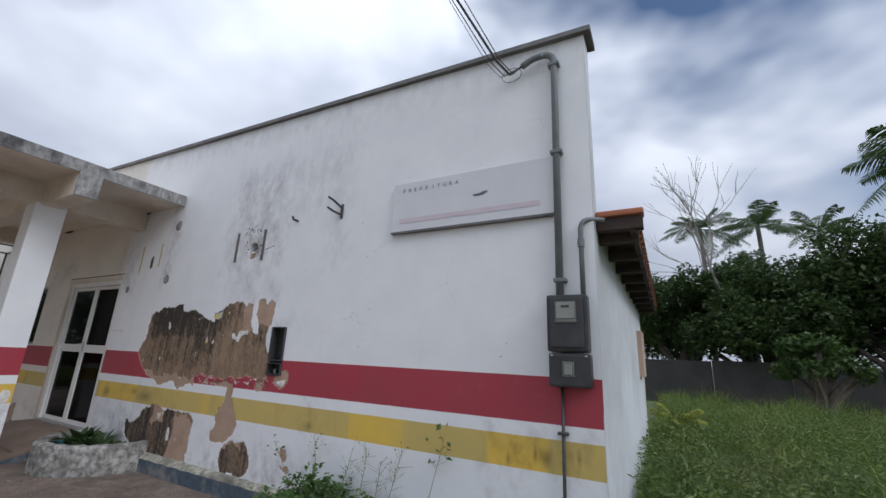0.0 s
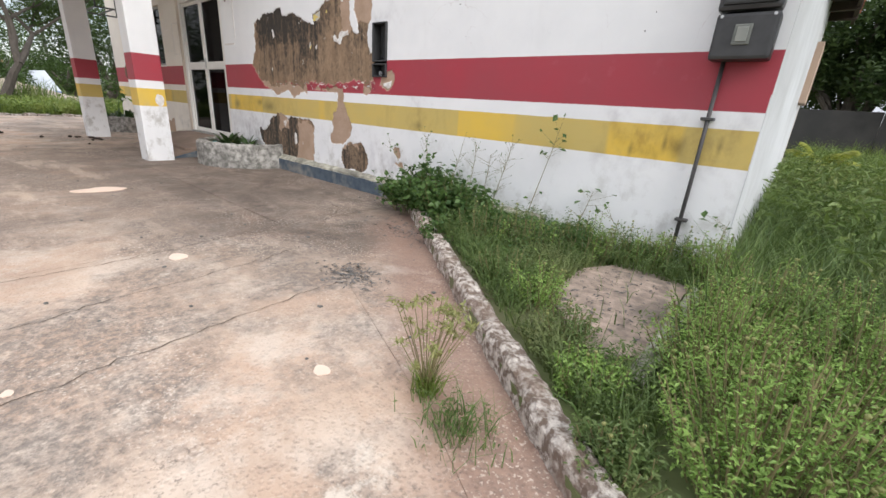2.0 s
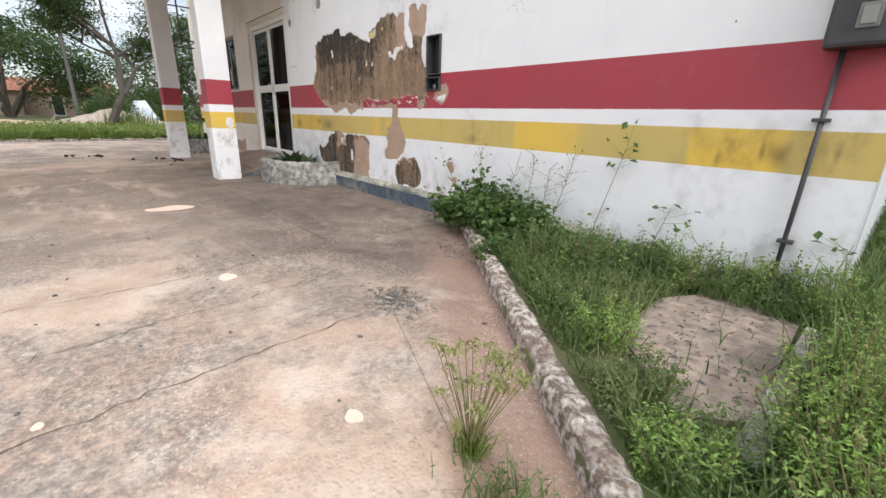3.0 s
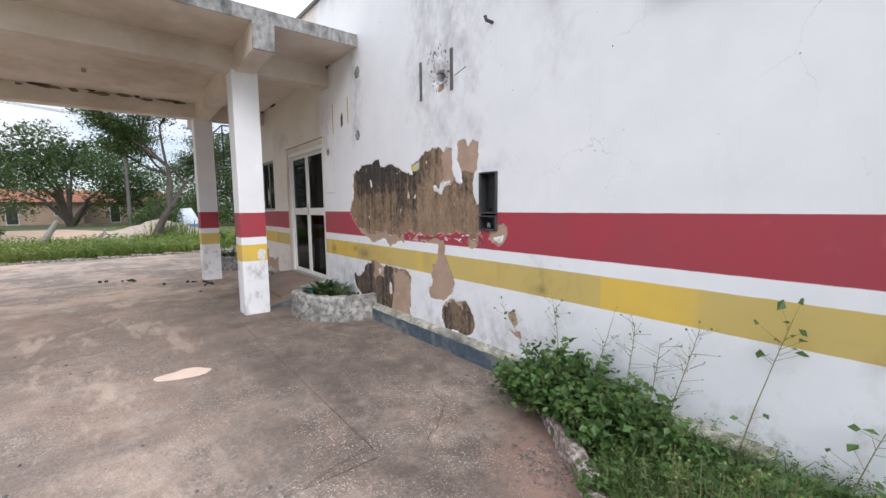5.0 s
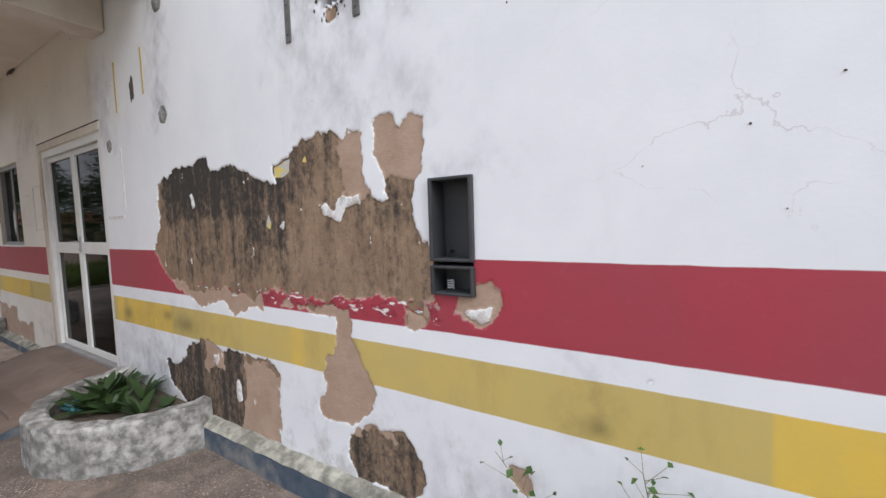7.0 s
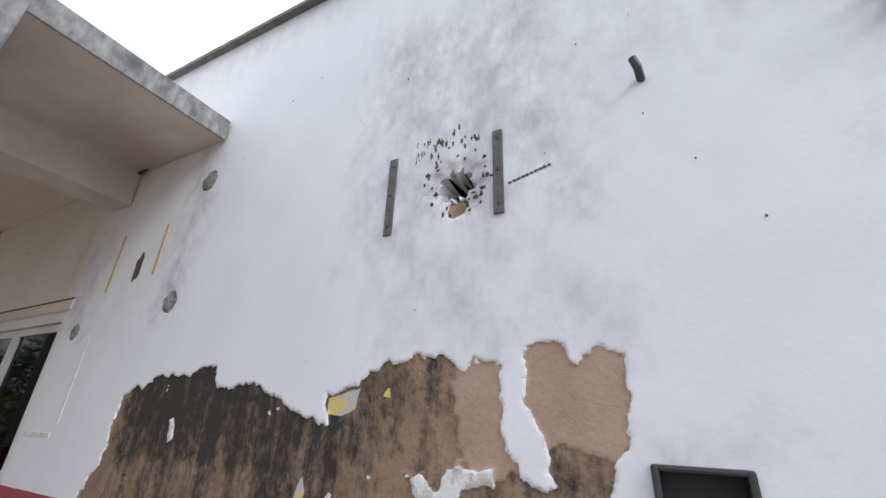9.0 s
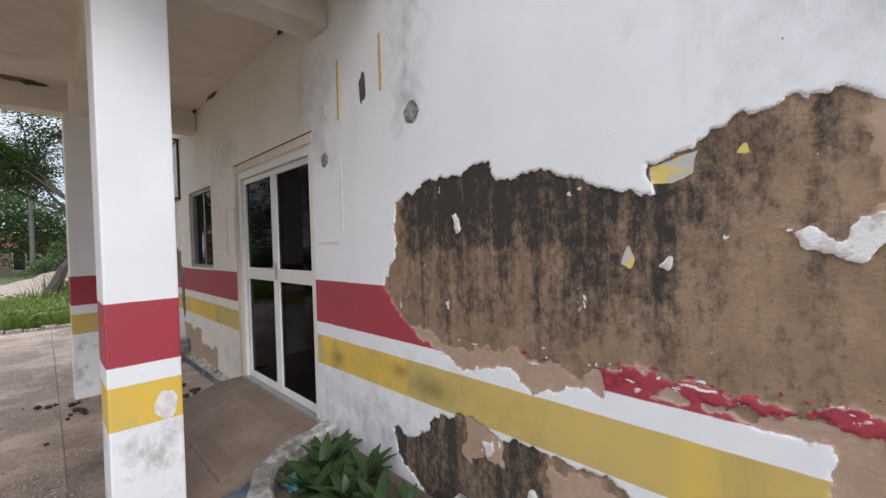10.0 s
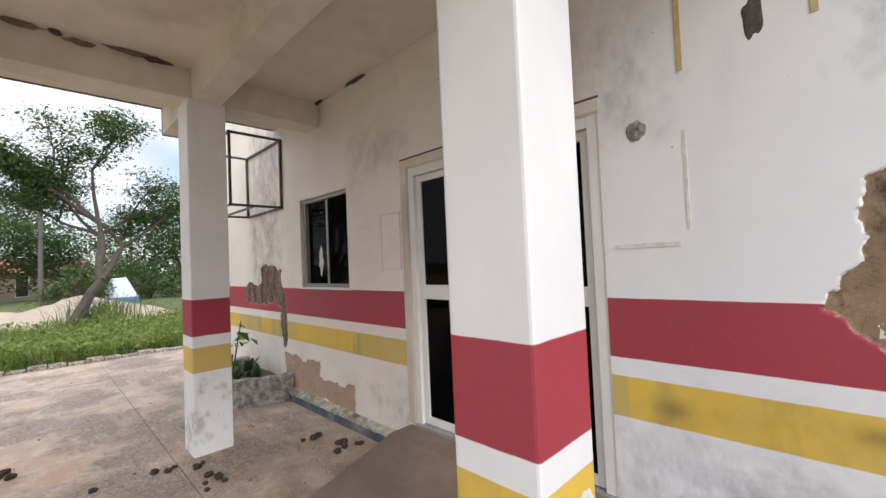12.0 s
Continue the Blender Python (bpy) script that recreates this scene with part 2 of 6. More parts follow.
def paving(name):
    """Worn pinkish concrete with dark lichen patches and exposed grit."""
    m = Nodes(name)
    base = m.mix(m.ramp(m.noise(0.8, 6), 0.35, 0.65), (0.55, 0.375, 0.27), (0.47, 0.37, 0.29))
    base = m.mix(m.ramp(m.noise(3.2, 8, rough=0.7, shift=2), 0.45, 0.62), base, (0.62, 0.51, 0.42))
    dark = m.ramp(m.noise(0.8, 10, (1.25, 0.95, 1), 0.7, shift=4.4), 0.44, 0.54)
    speck = m.ramp(m.noise(26, 6, rough=0.75), 0.30, 0.58)
    base = m.mix(m.math("MULTIPLY", m.math("MULTIPLY", dark, speck), 0.88), base, (0.185, 0.158, 0.136))
    pale = m.ramp(m.noise(2.4, 8, rough=0.72, shift=7.7), 0.62, 0.68)
    base = m.mix(m.math("MULTIPLY", pale, 0.75), base, (0.70, 0.62, 0.53))
    x, y = m.axis(0), m.axis(1)
    # old brown dirt trodden into the open yard, fading towards the kerb
    soil = m.math("MULTIPLY", m.ramp(m.math("ADD", x, m.math("MULTIPLY", m.noise(0.9, 6, shift=6.1), 2.4)), 5.6, 4.2), m.ramp(x, -2.4, -0.8))
    base = m.mix(m.math("MULTIPLY", soil, m.ramp(m.noise(2.2, 8, rough=0.7, shift=9), 0.35, 0.6, 0.35, 0.75)), base, (0.20, 0.15, 0.12))
    # pale scoured runs across the slope of the yard
    wash = m.ramp(m.noise(1.3, 8, (0.7, 2.2, 1), 0.66, shift=11.3), 0.54, 0.62)
    base = m.mix(m.math("MULTIPLY", wash, 0.55), base, (0.60, 0.47, 0.37))
    # muddy brown damp film at the house foot; its colour also carries the canopy's shade
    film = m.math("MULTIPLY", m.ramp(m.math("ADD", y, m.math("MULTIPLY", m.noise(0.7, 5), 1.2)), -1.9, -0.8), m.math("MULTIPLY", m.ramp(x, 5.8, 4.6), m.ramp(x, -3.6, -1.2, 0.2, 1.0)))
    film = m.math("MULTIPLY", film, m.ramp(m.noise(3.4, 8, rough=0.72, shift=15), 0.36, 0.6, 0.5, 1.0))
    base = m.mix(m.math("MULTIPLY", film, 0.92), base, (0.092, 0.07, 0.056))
    # reddish silt washed along the kerb
    k = m.math("ADD", m.math("ADD", y, m.math("MULTIPLY", x, 0.745)), m.math("MULTIPLY", m.noise(2.5, 6), 0.35))
    silt = m.math("MULTIPLY", m.ramp(k, 2.55, 2.85), m.ramp(x, 4.1, 4.6))
    base = m.mix(m.math("MULTIPLY", silt, 0.7), base, (0.26, 0.155, 0.115))
    v = m.nt.nodes.new("ShaderNodeTexVoronoi")
    v.inputs["Scale"].default_value = 60
    m.put(v.inputs["Vector"], m.geo.outputs["Position"])
    grit = m.ramp(v.outputs["Distance"], 0.1, 0.5)
    base = m.mix(m.math("MULTIPLY", m.math("SUBTRACT", 1.0, grit), m.ramp(m.noise(1.7, 5, shift=3), 0.45, 0.65, 0.0, 0.4)), base, (0.21, 0.17, 0.14))
    stones = m.ramp(m.noise(75, 3, rough=0.6, shift=2.9), 0.56, 0.66)
    base = m.mix(m.math("MULTIPLY", stones, m.ramp(m.noise(1.9, 6, shift=13), 0.42, 0.62, 0.1, 0.75)), base, (0.66, 0.56, 0.47))
    base = m.mix(m.math("MULTIPLY", m.ramp(m.noise(48, 5, rough=0.7, shift=5.5), 0.55, 0.68), m.ramp(m.noise(1.4, 7, shift=17), 0.44, 0.6, 0.1, 0.7)), base, (0.13, 0.105, 0.088))
    m.bump(m.math("ADD", m.math("MULTIPLY", grit, 0.4), m.noise(14, 7)), 0.6, 0.01)
    return m.done(base, 0.85)


M_WALL = striped_paint("old_striped_wall_paint", True)
M_PILLAR = striped_paint("old_striped_pillar_paint", False, 0.75, 0.8, 0.6)
M_PAVE = paving("worn_concrete_paving")
M_CREAM = plain("cream_ceiling_paint", (0.73, 0.665, 0.585), (0.64, 0.58, 0.50), 3.5, 0.75, 0.15, stain=(0.46, 0.385, 0.31))
M_EDGE = plain("mouldy_concrete_edge", (0.40, 0.39, 0.38), (0.17, 0.165, 0.16), 24, 0.9, 0.6, stain=(0.04, 0.04, 0.042), stretch=(1, 1, 0.5))
M_CAP = plain("dark_parapet_cap", (0.10, 0.10, 0.10), (0.17, 0.165, 0.16), 8, 0.85, 0.4)
M_KERB = plain("weathered_kerb_concrete", (0.19, 0.14, 0.11), (0.68, 0.62, 0.56), 34, 0.9, 0.9, stain=(0.24, 0.17, 0.13), dist=0.015, sharp=0.09, mid=0.51)
M_PAD = plain("brown_stained_concrete", (0.42, 0.325, 0.26), (0.21, 0.165, 0.135), 14, 0.92, 0.7, stain=(0.16, 0.135, 0.11), dist=0.01, sharp=0.15)
M_PLANTER = plain("mossy_planter_concrete", (0.44, 0.42, 0.39), (0.15, 0.145, 0.13), 15, 0.9, 0.5, stain=(0.10, 0.095, 0.085), sharp=0.12, dist=0.01)
M_BLUE = plain("worn_blue_skirting_paint", (0.04, 0.06, 0.09), (0.085, 0.11, 0.135), 14, 0.75, 0.4, stain=(0.30, 0.28, 0.24))
M_LEDGE = plain("stained_cement_ledge", (0.46, 0.44, 0.36), (0.22, 0.21, 0.17), 16, 0.9, 0.6, stain=(0.08, 0.075, 0.065), sharp=0.12)
M_MARK = plain("grey_filler_smear", (0.60, 0.56, 0.53), (0.73, 0.71, 0.68), 22, 0.8, 0.2, sharp=0.1)
M_PATCH = plain("pale_cement_patch", (0.80, 0.62, 0.50), (0.70, 0.55, 0.45), 8, 0.85, 0.2)
M_RAMP = plain("brown_cement_ramp", (0.15, 0.108, 0.082), (0.22, 0.16, 0.125), 4, 0.85, 0.35, stain=(0.12, 0.085, 0.065))
M_ALU = plain("white_aluminium", (0.74, 0.73, 0.71), (0.66, 0.65, 0.62), 5, 0.4, 0.05)
M_GREYALU = plain("grey_aluminium", (0.33, 0.32, 0.31), (0.25, 0.24, 0.23), 7, 0.45, 0.05, metal=0.3)
M_STEEL = plain("dark_painted_steel", (0.035, 0.035, 0.037), (0.06, 0.055, 0.055), 20, 0.5, 0.2)
M_CHROME = plain("dull_chrome", (0.5, 0.5, 0.5), (0.4, 0.4, 0.4), 20, 0.3, 0.05, metal=1.0)
M_BLACK = plain("black_plastic", (0.022, 0.022, 0.023), (0.045, 0.045, 0.047), 8, 0.4, 0.08)
M_DIAL = plain("yellowed_dial_card", (0.20, 0.21, 0.19), (0.27, 0.275, 0.25), 9, 0.5, 0.05)
M_GREYBOX = plain("dusty_dark_grey_plastic", (0.028, 0.029, 0.031), (0.05, 0.05, 0.053), 6, 0.6, 0.1)
M_PVC = plain("grey_conduit", (0.13, 0.145, 0.15), (0.18, 0.19, 0.195), 6, 0.5, 0.1)
M_SIGN = plain("faded_sign_sheet", (0.60, 0.60, 0.63), (0.66, 0.66, 0.68), 2, 0.5, 0.04)
M_SIGNPINK = plain("faded_pink_print", (0.56, 0.47, 0.52), (0.60, 0.53, 0.57), 14, 0.5, 0.02)
M_INK = plain("faded_dark_print", (0.10, 0.10, 0.12), (0.17, 0.17, 0.19), 30, 0.6, 0.02)
M_LENS = plain("clear_meter_cover", (0.11, 0.12, 0.105), (0.17, 0.175, 0.16), 12, 0.25, 0.02)
M_TILE = plain("red_clay_tile", (0.42, 0.15, 0.075), (0.30, 0.12, 0.07), 9, 0.85, 0.4, stain=(0.13, 0.08, 0.06))
M_TIMBER = plain("dark_roof_timber", (0.035, 0.022, 0.018), (0.06, 0.04, 0.03), 6, 0.8, 0.3)
M_OLDWOOD = plain("grey_weathered_strap", (0.16, 0.15, 0.14), (0.09, 0.085, 0.08), 25, 0.85, 0.4)
M_YELPLUG = plain("yellow_strap_paint", (0.56, 0.44, 0.20), (0.42, 0.33, 0.18), 20, 0.8, 0.3)
M_HOLE = plain("dark_masonry_cavity", (0.05, 0.042, 0.036), (0.11, 0.09, 0.075), 30, 0.95, 0.8)
M_RUBBLE = plain("grey_mortar_plug", (0.40, 0.39, 0.37), (0.06, 0.055, 0.05), 34, 0.95, 0.9)
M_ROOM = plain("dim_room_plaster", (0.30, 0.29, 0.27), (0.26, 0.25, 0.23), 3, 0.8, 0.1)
M_SOIL = plain("dark_soil", (0.085, 0.062, 0.045), (0.13, 0.10, 0.07), 12, 0.95, 0.8, dist=0.02)
M_LAWN = plain("grassy_soil", (0.085, 0.12, 0.04), (0.13, 0.15, 0.055), 1.2, 0.95, 0.6, stain=(0.16, 0.13, 0.08), dist=0.03)
M_SAND = plain("pale_sand", (0.58, 0.42, 0.30), (0.50, 0.36, 0.26), 2, 0.95, 0.5, dist=0.03)
M_RUBBLEHEAP = plain("pale_rubble", (0.55, 0.45, 0.37), (0.42, 0.35, 0.29), 5, 0.95, 0.8, dist=0.03)
M_DUNG = plain("dark_dung", (0.03, 0.022, 0.017), (0.055, 0.04, 0.03), 40, 0.9, 0.8)
M_MASON = plain("dark_boundary_masonry", (0.05, 0.047, 0.046), (0.08, 0.074, 0.07), 1.5, 0.95, 0.5, stain=(0.05, 0.05, 0.05))
M_HOUSE = plain("far_house_plaster", (0.50, 0.36, 0.27), (0.44, 0.33, 0.26), 2, 0.85, 0.1)
M_BARK = plain("grey_brown_bark", (0.105, 0.085, 0.07), (0.17, 0.145, 0.12), 9, 0.95, 0.8, stretch=(1, 1, 0.3), dist=0.02)
M_DARKBARK = plain("dark_brown_bark", (0.06, 0.048, 0.04), (0.10, 0.085, 0.07), 9, 0.95, 0.8, stretch=(1, 1, 0.3), dist=0.02)
M_PALEBARK = plain("pale_dead_wood", (0.33, 0.30, 0.27), (0.24, 0.22, 0.2), 9, 0.95, 0.6)
M_TARP = plain("white_tarpaulin", (0.62, 0.66, 0.72), (0.52, 0.56, 0.64), 3, 0.6, 0.2)
M_TARPBLUE = plain("blue_tarpaulin", (0.08, 0.16, 0.38), (0.11, 0.2, 0.42), 3, 0.6, 0.2)
M_TEAL = plain("teal_plastic_bag", (0.06, 0.20, 0.22), (0.09, 0.27, 0.28), 12, 0.35, 0.4)
M_TORN = plain("torn_white_film", (0.62, 0.62, 0.62), (0.5, 0.5, 0.5), 30, 0.6, 0.1)
M_GRASS = foliage("tall_grass", (0.10, 0.155, 0.03), (0.21, 0.28, 0.06), (0.29, 0.31, 0.09))
M_DARKGRASS = foliage("shaded_grass", (0.085, 0.14, 0.04), (0.17, 0.235, 0.075), (0.22, 0.23, 0.10))
M_FIELD = foliage("field_weed_leaves", (0.085, 0.135, 0.034), (0.18, 0.25, 0.064), (0.25, 0.27, 0.09))
M_WEED = foliage("bright_weed_leaves", (0.15, 0.26, 0.05), (0.31, 0.45, 0.12))
M_BUSH = foliage("dark_vine_leaves", (0.045, 0.095, 0.025), (0.11, 0.19, 0.05))
M_POTLEAF = foliage("dark_pot_leaves", (0.024, 0.052, 0.018), (0.06, 0.10, 0.032))
M_CROWN = foliage("tree_leaves", (0.042, 0.078, 0.022), (0.10, 0.16, 0.042))
M_SHADE = foliage("shade_tree_leaves", (0.042, 0.078, 0.026), (0.10, 0.155, 0.05))
M_MANGO = foliage("mango_leaves", (0.036, 0.066, 0.022), (0.095, 0.14, 0.044))
M_PALM = foliage("palm_leaflets", (0.045, 0.085, 0.025), (0.10, 0.15, 0.045))
M_YPALM = foliage("young_palm_leaflets", (0.22, 0.26, 0.03), (0.34, 0.36, 0.06))
M_STEM = plain("thin_dry_stems", (0.16, 0.15, 0.06), (0.24, 0.20, 0.10), 30, 0.8, 0.2)
M_SEED = foliage("pale_seed_heads", (0.20, 0.22, 0.07), (0.34, 0.34, 0.14))


def tinted_glass():
    m = Nodes("dark_tinted_glass")
    m.bsdf.inputs["Transmission Weight"].default_value = 0.8
    m.bsdf.inputs["IOR"].default_value = 1.14
    return m.done((0.006, 0.006, 0.0065), 0.03, spec=0.12)


M_GLASS = tinted_glass()

# ---- building blocks ----


class Shape:
    """Collects vertices and faces of one mesh."""

    def __init__(self):
        self.v, self.f = [], []

    def add(self, verts, faces):
        n = len(self.v)
        self.v.extend([tuple(p) for p in verts])
        self.f.extend([tuple(i + n for i in q) for q in faces])
        return self

    def hexa(self, lo, hi, ztop=None):
        """A box; ztop gives another top height at its right end."""
        x0, y0, z0 = lo
        x1, y1, z1 = hi
        zr = z1 if ztop is None else ztop
        return self.add([(x0, y0, z0), (x1, y0, z0), (x1, y1, z0), (x0, y1, z0), (x0, y0, z1), (x1, y0, zr), (x1, y1, zr), (x0, y1, z1)],
                        [(0, 3, 2, 1), (4, 5, 6, 7), (0, 1, 5, 4), (1, 2, 6, 5), (2, 3, 7, 6), (3, 0, 4, 7)])

    def block(self, lo, hi, b=0.01):
        """A box with chamfered edges."""
        bm = bmesh.new()
        bmesh.ops.create_cube(bm, size=1)
        for p in bm.verts:
            p.co = Vector([(lo[i] + hi[i]) / 2 + p.co[i] * (hi[i] - lo[i]) for i in range(3)])
        bmesh.ops.bevel(bm, geom=bm.edges[:], offset=b, segments=2, affect="EDGES", profile=0.6)
        bm.verts.index_update()
        self.add([p.co[:] for p in bm.verts], [[p.index for p in q.verts] for q in bm.faces])
        bm.free()
        return self

    def tube(self, pts, radii, sides=8):
        pts = [Vector(p) for p in pts]
        if not isinstance(radii, (list, tuple)):
            radii = [radii] * len(pts)
        rings = []
        up = Vector((0.13, 0.31, 0.94))
        for i, p in enumerate(pts):
            d = (pts[min(i + 1, len(pts) - 1)] - pts[max(i - 1, 0)]).normalized()
            a = d.cross(up)
            if a.length < 0.05:
                a = d.cross(Vector((1, 0, 0)))
            a.normalize()
            b = d.cross(a)
            rings.append([p + (a * math.cos(k * 2 * math.pi / sides) + b * math.sin(k * 2 * math.pi / sides)) * radii[i] for k in range(sides)])
        n = len(pts)
        faces = [(i * sides + k, i * sides + (k + 1) % sides, (i + 1) * sides + (k + 1) % sides, (i + 1) * sides + k) for i in range(n - 1) for k in range(sides)]
        faces += [tuple(range(sides))[::-1], tuple(range((n - 1) * sides, n * sides))]
        return self.add([q for r in rings for q in r], faces)

    def prism(self, outline, z0, z1):
        n = len(outline)
        return self.add([(x, y, z0) for x, y in outline] + [(x, y, z1) for x, y in outline],
                        [tuple(range(n))[::-1], tuple(range(n, 2 * n))] + [(i, (i + 1) % n, n + (i + 1) % n, n + i) for i in range(n)])

    def lump(self, c, r, seed=0, rough=0.25, sub=2):
        bm = bmesh.new()
        bmesh.ops.create_icosphere(bm, subdivisions=sub, radius=1)
        for p in bm.verts:
            k = 1 + rough * noise.noise(p.co * 1.7 + Vector((seed * 3.1, seed, 0)))
            p.co = Vector([c[i] + p.co[i] * r[i] * k for i in range(3)])
        bm.verts.index_update()
        self.add([p.co[:] for p in bm.verts], [[p.index for p in q.verts] for q in bm.faces])
        bm.free()
        return self

    def leaves(self, centres, size, rng, flat=0.5, slim=0.5, droop=0.0):
        """Small folded leaves at the centres, each turned its own way."""
        c = np.asarray(centres, float)
        n = len(c)
        d = rng.normal(size=(n, 3))
        d[:, 2] = d[:, 2] * (1 - flat) - droop
        d /= np.linalg.norm(d, axis=1)[:, None] + 1e-9
        up = rng.normal(size=(n, 3)) * 0.45 + np.array([0, 0, 1.0])
        s = np.cross(d, up)
        s /= np.linalg.norm(s, axis=1)[:, None] + 1e-9
        nn = np.cross(s, d)
        k = (size * rng.uniform(0.6, 1.3, n))[:, None]
        base, tip = c - d * k * 0.5, c + d * k * 0.5 - nn * k * 0.12
        mid = c + nn * k * 0.08
        w = s * k * slim * 0.5
        q = np.stack([base, mid + w, tip, mid - w], 1).reshape(-1, 3)
        m = len(self.v)
        self.v.extend(map(tuple, q))
        for i in range(n):
            j = m + 4 * i
            self.f.append((j, j + 1, j + 2, j + 3))
        return self

    def blades(self, roots, height, rng, width=0.006, lean=0.4):
        r = np.asarray(roots, float)
        n = len(r)
        h = height * rng.uniform(0.45, 1.25, n)[:, None] if np.isscalar(height) else np.asarray(height)[:, None]
        a = rng.uniform(0, 2 * np.pi, n)
        side = np.stack([np.cos(a), np.sin(a), 0 * a], 1)
        b = a + rng.normal(size=n)
        out = np.stack([-np.sin(b), np.cos(b), 0 * b], 1) * (lean * rng.uniform(0.2, 1.4, n))[:, None] * h
        z = np.array([0, 0, 1.0])
        w = width * rng.uniform(0.6, 1.4, n)[:, None]
        p0, p1 = r - side * w, r + side * w
        p2, p3 = r + z * h * 0.6 + out * 0.35 + side * w * 0.8, r + z * h * 0.6 + out * 0.35 - side * w * 0.8
        p4 = r + z * h * 0.95 + out
        q = np.stack([p0, p1, p2, p3, p4], 1).reshape(-1, 3)
        m = len(self.v)
        self.v.extend(map(tuple, q))
        for i in range(n):
            j = m + 5 * i
            self.f.append((j, j + 1, j + 2, j + 3))
            self.f.append((j + 3, j + 2, j + 4))
        return self

    def mesh(self, name, material, smooth=False):
        me = bpy.data.meshes.new(name)
        me.from_pydata(self.v, [], self.f)
        me.materials.append(material)
        if smooth:
            me.polygons.foreach_set("use_smooth", [True] * len(me.polygons))
        me.update()
        return me


def part(name, shape, material, parent, label="", smooth=False):
    ob = new(name, shape.mesh(name, material, smooth))
    ob.parent = parent
    if label:
        tagged(ob, label)
    return ob


def thing(name, label, category, group="", kind="", at=(0, 0, 0)):
    ob = new(name)
    ob.empty_display_size = 0.1
    ob.location = at
    return tagged(ob, label, category, group, kind)


def solid(name, shape, material, label="", category="", group="", kind="", smooth=False):
    return tagged(new(name, shape.mesh(name, material, smooth)), label, category, group, kind)

# ---- house ----
RIGHT, LEFT = 6.79, -6.2
DOOR = (-1.66, 0.0, 0.25, 2.385)
WINDOW = (-3.63, -2.61, 1.36, 2.385)
NICHE = (3.475, 3.674, 1.19, 1.686)


def wall_top(x):
    return 4.17 + (6.8 - x) * 0.031


rng = np.random.default_rng(3)

# outlines (x, z) of the scars where the paint has come off
SCAR_LEFT = [(1.02, 1.84), (1.26, 1.925), (1.55, 1.93), (1.7, 1.965), (1.8, 1.845), (1.92, 1.9), (2.02, 1.89), (2.13, 1.82), (2.3, 1.766), (2.5, 1.766), (2.5, 1.12), (2.24, 1.12),
             (2.22, 1.0), (2.08, 1.0), (1.92, 0.935), (1.8, 1.02), (1.47, 0.965), (1.2, 1.08), (1.05, 1.165), (0.875, 1.33), (1.0, 1.51)]
SCAR_RIGHT = [(2.4, 1.765), (2.4, 1.845), (2.55, 1.875), (2.59, 1.93), (2.7, 1.96), (2.89, 1.965), (2.957, 1.933), (2.99, 1.965), (3.07, 1.945), (3.076, 1.82), (3.1, 1.8), (3.1, 1.69),
              (3.17, 1.605), (3.225, 1.615), (3.19, 1.71), (3.193, 1.78), (3.153, 1.83), (3.19, 1.975), (3.27, 2.0), (3.32, 1.943), (3.397, 1.99), (3.448, 1.947), (3.435, 1.74),
              (3.385, 1.63), (3.384, 1.52), (3.414, 1.417), (3.463, 1.357), (3.486, 1.15), (3.29, 1.148), (3.04, 1.135), (2.68, 1.11), (2.3, 1.12)]
SCAR_LOW = [(0.93, 0.49), (1.13, 0.49), (1.336, 0.68), (1.59, 0.725), (1.744, 0.696), (2.095, 0.69), (2.223, 0.698), (2.35, 0.6), (2.33, 0.13), (2.0, 0.12), (1.3, 0.12), (1.1, 0.25), (0.96, 0.343)]
SCAR_DRIP = [(2.83, 1.09), (2.968, 1.08), (2.978, 0.906), (3.047, 0.761), (3.103, 0.648), (3.078, 0.565), (2.99, 0.48), (2.755, 0.446), (2.66, 0.52), (2.743, 0.64), (2.753, 0.775), (2.855, 0.889)]
SCAR_BLACK = [(2.917, 0.397), (3.03, 0.507), (3.2, 0.5), (3.29, 0.496), (3.386, 0.39), (3.381, 0.257), (3.28, 0.176), (3.142, 0.191), (2.972, 0.183), (2.924, 0.284)]
SCAR_BOX = [(3.585, 1.166), (3.68, 1.25), (3.748, 1.246), (3.78, 1.184), (3.762, 1.09), (3.675, 1.06), (3.58, 1.116)]
SCAR_STRIP = [(2.4, 1.045), (2.68, 1.03), (2.86, 1.03), (2.84, 1.062), (2.66, 1.07), (2.45, 1.072)]
# smaller scars as rounded boxes x0, x1, z0, z1
WORN = [(3.31, 3.43, 1.04, 1.13), (3.8, 3.88, 0.44, 0.52), (3.82, 3.95, 0.33, 0.38), (4.28, 4.35, 0.93, 0.99), (-4.15, -3.3, 0.12, 0.52),
        (-3.4, -2.6, 0.12, 0.36), (-5.5, -4.15, 1.12, 1.38), (-4.9, -4.2, 1.3, 1.62), (-4.25, -4.1, 0.6, 1.3), (2.87, 2.96, 2.49, 2.57)]
